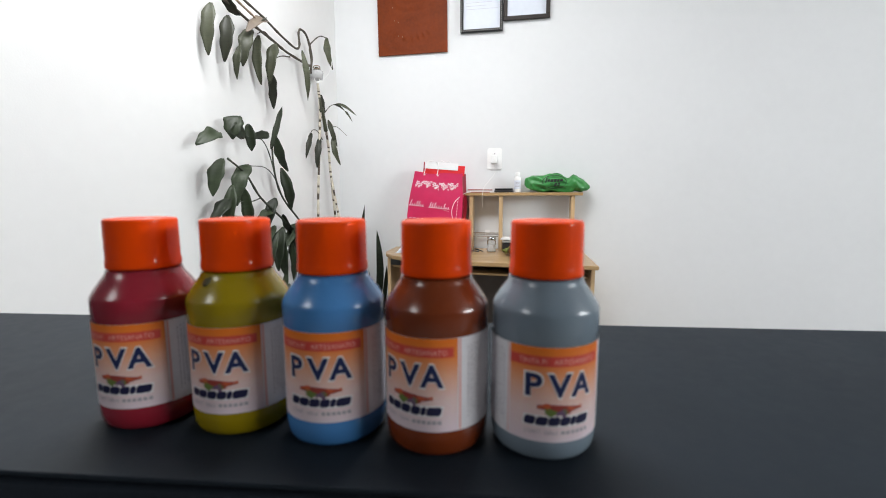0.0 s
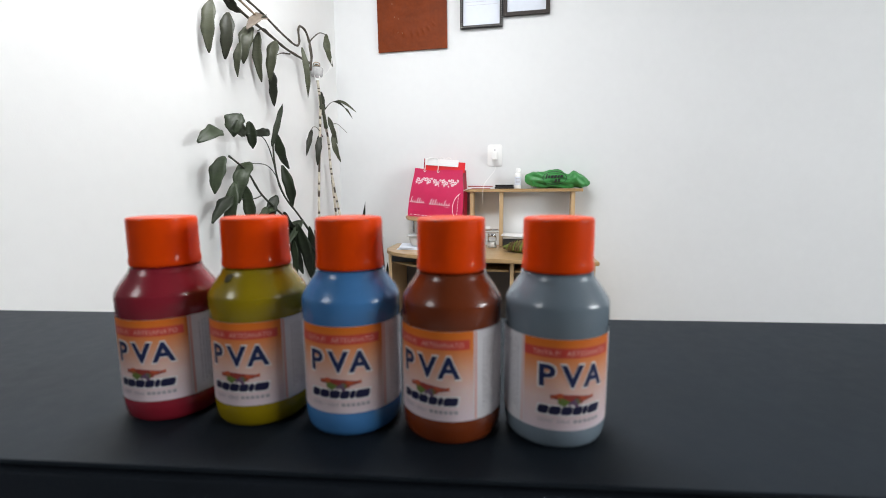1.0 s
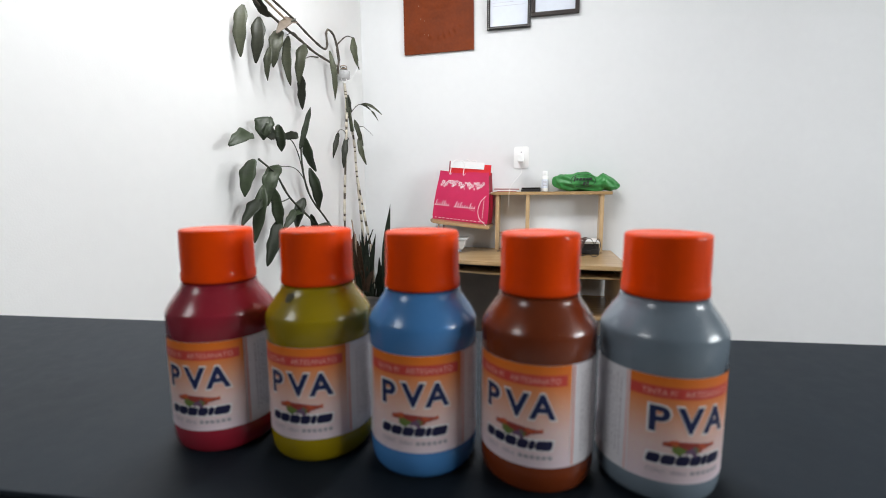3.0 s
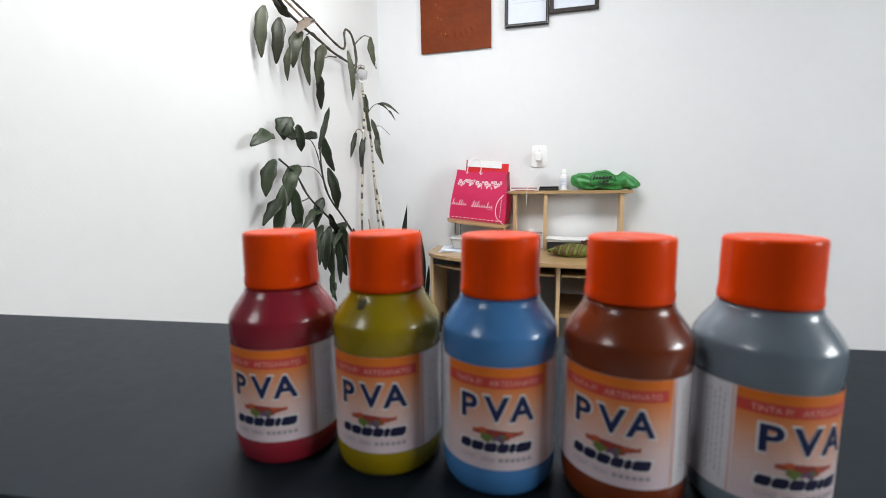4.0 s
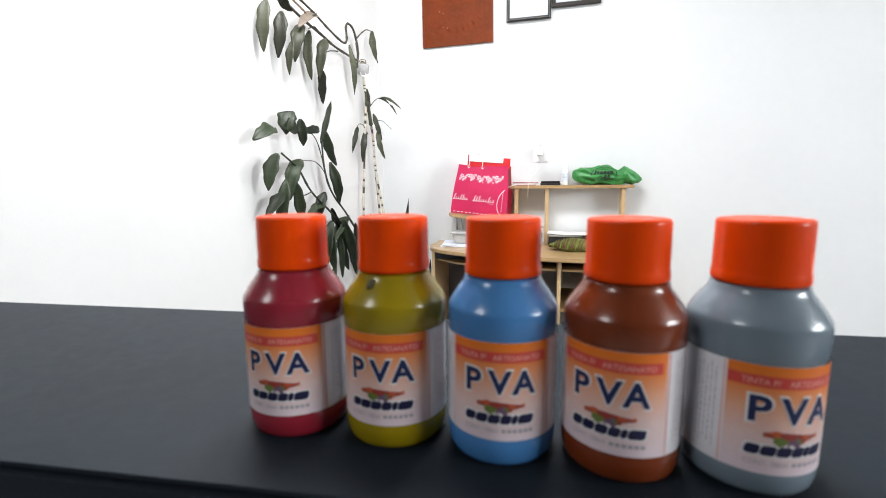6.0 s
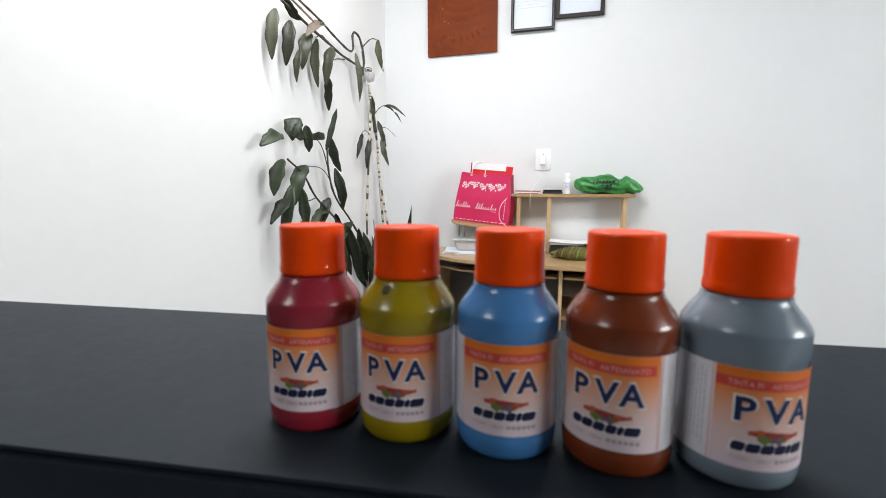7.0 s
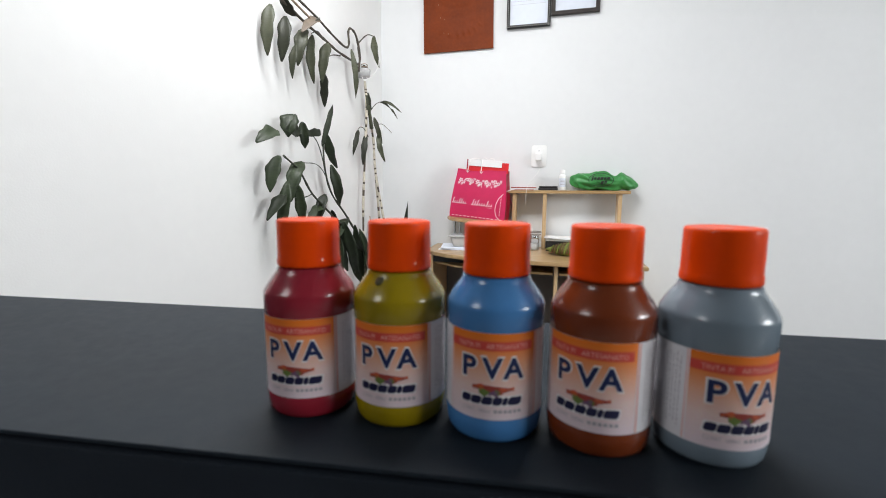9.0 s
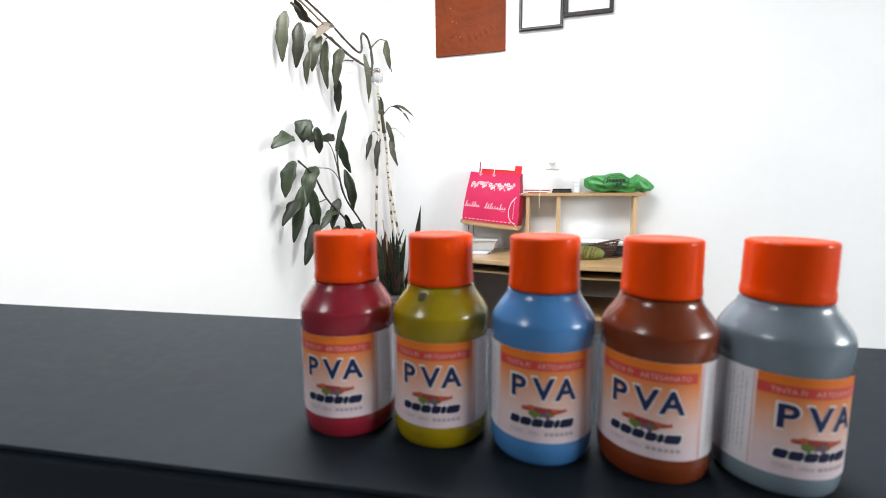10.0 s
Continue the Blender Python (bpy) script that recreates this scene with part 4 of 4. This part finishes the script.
# ---- plants in the corner ----
def leaf_mesh(base, tip, width, arch, seed, rows_n=12, rise=0.0, sword=False):
    a, b = Vector(base), Vector(tip)
    d = b - a
    toward = Vector((0.35, -1.0, 0.0)).normalized()
    side_v = d.cross(toward).normalized()
    r = random.Random(seed)
    twist = r.uniform(-0.7, 0.7)
    out = d.cross(side_v).normalized()
    if out.dot(toward) < 0:
        out = -out
    bend = arch + d.length * r.uniform(0.04, 0.12)
    sway = d.length * r.uniform(-0.06, 0.06)
    bm, lines = bmesh.new(), []
    for k in range(rows_n + 1):
        t = k / rows_n
        c = a + d * t + out * bend * math.sin(math.pi * t) + side_v * sway * math.sin(math.pi * t) + Vector((0, 0, rise * math.sin(math.pi * t)))
        w = 0.5 * width * max(0.05, 1.2 * (t + 0.05) ** 0.3 * (1 - t ** 4) ** 0.9 if sword else math.sin(math.pi * (0.97 * t + 0.015) ** 0.82) ** 0.72 * (1 + 0.09 * math.sin(17 * t + seed)))
        ang = twist * (0.3 + 0.7 * t)
        s = side_v * math.cos(ang) + out * math.sin(ang)
        lift = out * math.cos(ang) - side_v * math.sin(ang)
        wav = 0.06 * width * math.sin(t * 9 + seed)
        lines.append([bm.verts.new(c - s * w + lift * (0.32 * w + wav)), bm.verts.new(c - s * w * 0.5 + lift * 0.14 * w), bm.verts.new(c),
                      bm.verts.new(c + s * w * 0.5 + lift * 0.14 * w), bm.verts.new(c + s * w + lift * (0.32 * w - wav))])
    for p, q in zip(lines, lines[1:]):
        for i in range(4):
            bm.faces.new((p[i], p[i + 1], q[i + 1], q[i]))
    ext = bmesh.ops.extrude_face_region(bm, geom=bm.faces[:])
    bmesh.ops.translate(bm, verts=[v for v in ext["geom"] if isinstance(v, bmesh.types.BMVert)], vec=out * -0.0006)
    return bm


leaf_count = [0]


def leaf(plant, base, tip, width, arch=0.0, rise=0.0):
    leaf_count[0] += 1
    mat = {"cane_plant": leaf_green, "broad_leaf_plant": leaf_deep, "sword_leaf_plant": sword_green}[plant.name]
    return part("leaf", leaf_mesh(base, tip, width, arch, leaf_count[0], 12, rise, plant.name == "sword_leaf_plant"), mat, plant, "", True)


def stem(plant, name, points, r0, r1, mat):
    return part(name, tube(points, r0, r1, 8, 5, 0.25), mat, plant, "", True)


def cane(plant, points):
    """A jointed cane: pale papery sheaths between dark rings."""
    path = smooth_path(points, 22)
    r, i, dark = random.Random(len(plant.children) + 5), 0, False
    while i < len(path) - 1:
        n = r.choice((1, 1, 1, 2, 3, 6)) if dark else r.choice((2, 3, 4, 5, 7))
        j = min(i + n, len(path) - 1)
        fat = (0.0050 if dark else 0.0054) + 0.0014 * r.random()
        part("dark_joint" if dark else "sheath", tube(path[i:j + 1], fat, fat * (0.94 if dark else 1.12), 10, 0), cane_dark if dark else cane_pale, plant, "", True)
        i, dark = j, not dark


def pot(plant, x, y, r, h):
    part("pot", lathe(((r * 0.66, 0.0), (r * 0.70, 0.004), (r * 0.92, h * 0.82), (r, h * 0.83), (r * 1.02, h * 0.99), (r * 0.96, h), (r * 0.90, h * 0.97), (r * 0.88, h * 0.93)), 40), pot_clay, plant, "dark plastic pot", True).matrix_local = pose(x, y, 0)
    part("soil", lathe(((r * 0.86, h * 0.90), (r * 0.86, h * 0.932), (r * 0.3, h * 0.945)), 32), soil, plant, "dark potting soil").matrix_local = pose(x, y, 0)


cane_plant = thing("cane_plant", "tall jointed cane plant with long drooping dark leaves", "plant")
broad_leaf_plant = thing("broad_leaf_plant", "bushy plant with pointed dark green leaves", "plant")
sword_leaf_plant = thing("sword_leaf_plant", "upright sword-leaved plant beside the desk", "plant")
stem(cane_plant, "branch", [(-0.995, 2.004, 1.608), (-0.995, 1.961, 1.607), (-0.995, 1.803, 1.608), (-0.995, 1.704, 1.62), (-0.995, 1.582, 1.632), (-0.995, 1.461, 1.65), (-0.995, 1.377, 1.661)], 0.0052, 0.0046, bark)
stem(cane_plant, "branch", [(-0.995, 2.015, 1.577), (-0.995, 2.033, 1.66), (-0.995, 1.993, 1.734), (-0.995, 1.939, 1.747), (-0.995, 1.914, 1.724), (-0.995, 1.917, 1.67), (-0.995, 1.876, 1.648), (-0.995, 1.755, 1.663), (-0.995, 1.641, 1.686), (-0.995, 1.523, 1.701), (-0.995, 1.431, 1.71)], 0.0052, 0.004, bark)
stem(cane_plant, "twig", [(-0.995, 2.031, 1.626), (-0.995, 2.016, 1.695), (-0.995, 2.064, 1.741), (-0.995, 2.134, 1.784), (-0.992, 2.2, 1.797)], 0.0035, 0.002, bark)
stem(cane_plant, "twig", [(-0.995, 1.828, 1.596), (-0.995, 1.76, 1.579), (-0.995, 1.7, 1.551)], 0.003, 0.0015, bark)
stem(cane_plant, "twig", [(-0.995, 1.686, 1.623), (-0.995, 1.637, 1.634), (-0.995, 1.593, 1.611)], 0.003, 0.0015, bark)
stem(cane_plant, "dry_branch", [(-0.985, 1.300, 1.695), (-0.985, 1.434, 1.680), (-0.985, 1.505, 1.669), (-0.985, 1.590, 1.655)], 0.0042, 0.0034, pale_stalk)
part("dry_leaf", leaf_mesh((-0.980, 1.640, 1.672), (-0.980, 1.500, 1.585), 0.044, 0.006, 901), dried_leaf, cane_plant, "beige dried leaf", True)
leaf(cane_plant, (-0.992, 2.2, 1.8), (-0.963, 2.2, 1.64), 0.035, arch=0.01)
leaf(cane_plant, (-0.995, 1.94, 1.657), (-0.995, 1.976, 1.442), 0.028)
leaf(cane_plant, (-0.965, 1.667, 1.597), (-0.965, 1.61, 1.43), 0.047, arch=0.01)
leaf(cane_plant, (-0.995, 1.686, 1.484), (-0.995, 1.681, 1.349), 0.038)
leaf(cane_plant, (-0.995, 1.601, 1.609), (-0.995, 1.601, 1.425), 0.035)
leaf(cane_plant, (-0.995, 1.552, 1.614), (-0.995, 1.491, 1.464), 0.047, arch=0.01)
leaf(cane_plant, (-0.995, 1.481, 1.535), (-0.995, 1.453, 1.409), 0.028)
leaf(cane_plant, (-0.995, 1.654, 1.691), (-0.995, 1.539, 1.602), 0.031)
leaf(cane_plant, (-0.995, 1.423, 1.613), (-0.995, 1.39, 1.451), 0.047)
leaf(cane_plant, (-0.995, 1.343, 1.621), (-0.995, 1.313, 1.449), 0.043)
leaf(cane_plant, (-0.995, 1.395, 1.677), (-0.995, 1.489, 1.636), 0.033)
stem(cane_plant, "twig", [(-0.995, 2.113, 1.387), (-0.99, 2.17, 1.436), (-0.964, 2.17, 1.457), (-0.932, 2.17, 1.464)], 0.0025, 0.0012, bark)
leaf(cane_plant, (-0.940, 2.17, 1.464), (-0.831, 2.17, 1.402), 0.014, rise=0.014)
leaf(cane_plant, (-0.950, 2.17, 1.460), (-0.890, 2.17, 1.425), 0.012, rise=0.010)
leaf(cane_plant, (-0.893, 2.17, 1.427), (-0.853, 2.17, 1.372), 0.010, rise=0.008)
leaf(cane_plant, (-0.995, 2.119, 1.5), (-0.995, 2.142, 1.388), 0.031)
leaf(cane_plant, (-0.985, 2.17, 1.386), (-0.94, 2.17, 1.249), 0.026, arch=0.01)
leaf(cane_plant, (-0.961, 2.17, 1.304), (-0.925, 2.17, 1.154), 0.028, arch=0.01)
stem(cane_plant, "twig", [(-0.986, 2.17, 1.343), (-0.944, 2.17, 1.35), (-0.913, 2.17, 1.329), (-0.885, 2.17, 1.302)], 0.0016, 0.001, bark)
stem(cane_plant, "twig", [(-0.995, 2.115, 1.279), (-0.995, 2.067, 1.313), (-0.995, 2.02, 1.315), (-0.995, 1.986, 1.292)], 0.0022, 0.0014, bark)
leaf(cane_plant, (-0.995, 2.0, 1.299), (-0.995, 1.935, 1.169), 0.026)
leaf(cane_plant, (-0.995, 2.087, 1.287), (-0.995, 2.044, 1.132), 0.031)
cane(cane_plant, [(-0.995, 2.087, 1.548), (-0.995, 2.101, 1.418), (-0.995, 2.064, 1.133), (-0.995, 2.038, 0.904), (-0.995, 2.038, 0.64), (-0.995, 2.052, 0.364)])
cane(cane_plant, [(-0.995, 2.116, 1.435), (-0.995, 2.18, 1.272), (-0.985, 2.18, 1.108), (-0.95, 2.18, 0.897), (-0.914, 2.18, 0.682), (-0.902, 2.18, 0.399)])
cane(cane_plant, [(-0.995, 2.197, 1.139), (-0.989, 2.22, 0.926), (-0.97, 2.22, 0.675), (-0.962, 2.22, 0.385)])
for sheath_path, fat in (([(-0.990, 2.116, 1.437), (-0.990, 2.132, 1.385), (-0.990, 2.150, 1.325)], 0.0105), ([(-0.990, 2.095, 1.480), (-0.990, 2.099, 1.440), (-0.990, 2.100, 1.410)], 0.0070)):
    part("green_sheath", tube(sheath_path, fat * 0.6, fat, 8, 4), leaf_green, cane_plant, "green leaf sheath round the cane", True)
stem(broad_leaf_plant, "stem", [(-0.96, 1.594, 1.194), (-0.96, 1.605, 1.086), (-0.96, 1.656, 0.99), (-0.96, 1.798, 0.877), (-0.96, 1.964, 0.711), (-0.96, 2.111, 0.444)], 0.0032, 0.0052, green_stem)
stem(broad_leaf_plant, "stem", [(-0.96, 1.326, 1.124), (-0.96, 1.421, 1.075), (-0.96, 1.502, 0.992), (-0.96, 1.664, 0.893), (-0.96, 1.881, 0.75), (-0.96, 2.111, 0.444)], 0.0032, 0.0052, green_stem)
stem(broad_leaf_plant, "twig", [(-0.96, 1.656, 0.99), (-0.96, 1.604, 1.068), (-0.96, 1.54, 1.106), (-0.96, 1.446, 1.107)], 0.0022, 0.0014, green_stem)
stem(broad_leaf_plant, "twig", [(-0.96, 1.605, 1.086), (-0.96, 1.566, 1.173), (-0.96, 1.518, 1.212), (-0.96, 1.431, 1.21)], 0.0022, 0.0014, green_stem)
stem(broad_leaf_plant, "twig", [(-0.96, 1.502, 0.992), (-0.96, 1.448, 0.98), (-0.96, 1.374, 0.981), (-0.96, 1.323, 0.994)], 0.0022, 0.0014, green_stem)
leaf(broad_leaf_plant, (-0.96, 1.589, 1.18), (-0.96, 1.685, 1.36), 0.028)
leaf(broad_leaf_plant, (-0.96, 1.629, 1.233), (-0.96, 1.708, 1.1), 0.04, arch=0.01)
leaf(broad_leaf_plant, (-0.96, 1.654, 1.112), (-0.96, 1.719, 0.935), 0.043, arch=0.01)
leaf(broad_leaf_plant, (-0.96, 1.446, 1.11), (-0.96, 1.358, 0.966), 0.052, arch=0.015)
leaf(broad_leaf_plant, (-0.96, 1.403, 1.028), (-0.96, 1.429, 0.875), 0.04)
leaf(broad_leaf_plant, (-0.96, 1.469, 1.211), (-0.96, 1.579, 1.234), 0.033)
leaf(broad_leaf_plant, (-0.96, 1.449, 1.255), (-0.96, 1.462, 1.16), 0.038)
leaf(broad_leaf_plant, (-0.96, 1.396, 1.273), (-0.96, 1.355, 1.19), 0.061)
leaf(broad_leaf_plant, (-0.96, 1.346, 1.212), (-0.96, 1.429, 1.226), 0.057)
leaf(broad_leaf_plant, (-0.96, 1.603, 0.99), (-0.96, 1.536, 0.872), 0.043)
leaf(broad_leaf_plant, (-0.96, 1.528, 0.947), (-0.96, 1.445, 0.873), 0.031)
leaf(broad_leaf_plant, (-0.96, 1.651, 0.923), (-0.96, 1.712, 0.833), 0.033)
leaf(broad_leaf_plant, (-0.96, 1.595, 0.944), (-0.96, 1.505, 0.919), 0.024)
leaf(broad_leaf_plant, (-0.96, 1.798, 0.877), (-0.96, 1.642, 0.779), 0.043)
leaf(broad_leaf_plant, (-0.96, 1.729, 0.844), (-0.96, 1.783, 0.636), 0.045)
leaf(broad_leaf_plant, (-0.96, 1.648, 0.871), (-0.96, 1.597, 0.695), 0.047)
leaf(broad_leaf_plant, (-0.96, 1.591, 0.88), (-0.96, 1.492, 0.731), 0.043)
leaf(broad_leaf_plant, (-0.96, 1.884, 0.804), (-0.96, 1.956, 0.569), 0.038)
leaf(broad_leaf_plant, (-0.96, 1.3, 1.122), (-0.96, 1.243, 0.999), 0.047)
leaf(broad_leaf_plant, (-0.96, 1.323, 0.994), (-0.96, 1.221, 0.907), 0.047)
leaf(broad_leaf_plant, (-0.96, 1.291, 1.205), (-0.96, 1.184, 1.154), 0.052)
leaf(broad_leaf_plant, (-0.96, 1.343, 1.037), (-0.96, 1.278, 0.845), 0.043)
leaf(broad_leaf_plant, (-0.96, 1.424, 0.913), (-0.96, 1.339, 0.756), 0.047)
leaf(sword_leaf_plant, (-0.828, 2.2, 0.334), (-0.809, 2.2, 0.949), 0.044)
leaf(sword_leaf_plant, (-0.765, 2.2, 0.34), (-0.745, 2.2, 0.814), 0.040)
leaf(sword_leaf_plant, (-0.891, 2.2, 0.33), (-0.918, 2.2, 0.742), 0.028)
leaf(sword_leaf_plant, (-0.948, 2.2, 0.326), (-0.99, 2.2, 0.787), 0.024)
leaf(sword_leaf_plant, (-0.924, 2.2, 0.327), (-0.959, 2.2, 0.678), 0.026)
leaf(sword_leaf_plant, (-0.864, 2.2, 0.332), (-0.887, 2.2, 0.618), 0.026)
leaf(sword_leaf_plant, (-0.814, 2.2, 0.336), (-0.789, 2.2, 0.591), 0.028)
leaf(sword_leaf_plant, (-0.733, 2.2, 0.342), (-0.693, 2.2, 0.626), 0.024)
leaf(sword_leaf_plant, (-0.972, 2.2, 0.324), (-0.995, 2.125, 0.626), 0.024)
leaf(sword_leaf_plant, (-0.914, 2.2, 0.328), (-0.937, 2.2, 0.757), 0.021)
leaf(sword_leaf_plant, (-0.965, 2.2, 0.324), (-0.92, 2.2, 0.632), 0.024)
leaf(sword_leaf_plant, (-0.995, 2.19, 0.325), (-0.995, 2.176, 0.711), 0.021)
leaf(sword_leaf_plant, (-0.871, 2.2, 0.332), (-0.843, 2.2, 0.713), 0.021)
leaf(sword_leaf_plant, (-0.938, 2.2, 0.326), (-0.887, 2.2, 0.586), 0.024)
leaf(sword_leaf_plant, (-0.992, 2.2, 0.322), (-0.995, 2.102, 0.751), 0.028)
leaf(sword_leaf_plant, (-0.972, 2.2, 0.324), (-0.976, 2.2, 0.818), 0.026)
leaf(sword_leaf_plant, (-0.951, 2.2, 0.325), (-0.951, 2.2, 0.71), 0.031)
leaf(sword_leaf_plant, (-0.931, 2.2, 0.327), (-0.905, 2.2, 0.742), 0.028)
leaf(sword_leaf_plant, (-0.911, 2.2, 0.328), (-0.879, 2.2, 0.665), 0.031)
leaf(sword_leaf_plant, (-0.982, 2.2, 0.323), (-0.995, 2.147, 0.591), 0.031)
leaf(sword_leaf_plant, (-0.958, 2.2, 0.325), (-0.93, 2.2, 0.616), 0.033)
leaf(sword_leaf_plant, (-0.995, 2.174, 0.33), (-0.995, 2.047, 0.683), 0.028)
leaf(broad_leaf_plant, (-0.945, 1.626, 0.819), (-0.945, 1.636, 0.656), 0.038)
leaf(broad_leaf_plant, (-0.945, 1.688, 0.802), (-0.945, 1.693, 0.619), 0.031)
leaf(broad_leaf_plant, (-0.945, 1.634, 0.69), (-0.945, 1.656, 0.546), 0.026)
leaf(broad_leaf_plant, (-0.945, 1.588, 0.86), (-0.945, 1.528, 0.727), 0.028)
leaf(broad_leaf_plant, (-0.945, 1.74, 0.871), (-0.945, 1.613, 0.778), 0.021)
leaf(broad_leaf_plant, (-0.945, 1.649, 0.634), (-0.945, 1.614, 0.573), 0.019)
stem(broad_leaf_plant, "twig", [(-0.945, 1.773, 0.883), (-0.945, 1.696, 0.84), (-0.945, 1.649, 0.754), (-0.945, 1.639, 0.636)], 0.003, 0.0015, green_stem)
leaf(broad_leaf_plant, (-0.930, 1.695, 0.871), (-0.930, 1.790, 0.625), 0.050)
leaf(broad_leaf_plant, (-0.930, 1.804, 0.850), (-0.930, 1.920, 0.703), 0.032)
leaf(broad_leaf_plant, (-0.930, 1.762, 0.739), (-0.930, 1.872, 0.564), 0.040)
leaf(broad_leaf_plant, (-0.930, 1.850, 0.828), (-0.930, 1.956, 0.641), 0.030)
leaf(broad_leaf_plant, (-0.930, 1.896, 0.748), (-0.930, 1.939, 0.573), 0.034)
clump = random.Random(12)
for k in range(46):
    bx, by = -0.945 + clump.uniform(-0.05, 0.06), 2.13 + clump.uniform(-0.06, 0.07)
    high = 0.47 + 0.36 * clump.random() ** 1.3
    tx, ty = max(-1.012, -0.965 + clump.uniform(-0.055, 0.085)), 2.13 + clump.uniform(-0.10, 0.09)
    brown = k % 4 == 1
    part("dry_leaf" if brown else "leaf", leaf_mesh((bx, by, 0.39), (tx, ty, high), clump.uniform(0.024, 0.046), 0.0, 300 + k), dry_leaf if brown else sword_green, cane_plant, "", True)
for x0, y0, x1, z1 in ((-0.955, 2.15, -1.000, 0.87), (-0.930, 2.10, -0.960, 0.80), (-0.915, 2.17, -0.900, 0.74), (-0.960, 2.08, -0.990, 0.72)):
    stem(cane_plant, "stalk", [(x0, y0, 0.39), ((x0 + x1) / 2 + 0.006, y0 - 0.01, 0.58), (x1, y0 - 0.02, z1)], 0.0050, 0.0032, pale_stalk)
pot(cane_plant, -0.90, 2.13, 0.14, 0.42)
pot(broad_leaf_plant, -0.85, 1.86, 0.13, 0.50)
pot(sword_leaf_plant, -0.72, 2.20, 0.10, 0.36)
tie = thing("plastic_cup", "clear plastic cup tied round the plant's branches", "cup", -0.995, 2.082, 1.563)
part("cup", lathe(((0.022, 0.0), (0.028, 0.002), (0.031, 0.034), (0.030, 0.040), (0.0285, 0.041), (0.029, 0.034), (0.026, 0.004)), 24), cup_plastic, tie, "clear plastic wall", True)
for k in range(2):
    part("neck_coil", tube([((0.0165 - 0.001 * k) * math.cos(a), (0.0165 - 0.001 * k) * math.sin(a), 0.048 + 0.011 * k + 0.004 * math.cos(a + k)) for a in (2 * math.pi * m / 16 for m in range(17))], 0.0022, 0.0022, 6, 2), pale_stalk, tie, "brownish string coil", True)
part("root_wad", lathe(((0.012, 0.030), (0.022, 0.036), (0.024, 0.043), (0.012, 0.052), (0.006, 0.060)), 14, 0.12), bark, tie, "brown rootlets")
part("tie_string", tube([(0.018, -0.02, -0.012), (0.040, -0.018, -0.004), (0.062, -0.006, 0.022), (0.072, 0.010, 0.060), (0.066, 0.030, 0.090)], 0.0012, 0.0012, 6), cord_white, tie, "thin white string", True)
part("tie_string", tube([(-0.004, -0.024, 0.004), (0.008, -0.028, -0.018), (0.022, -0.020, -0.014), (0.018, -0.012, 0.004)], 0.0013, 0.0013, 6), cord_white, tie, "", True)
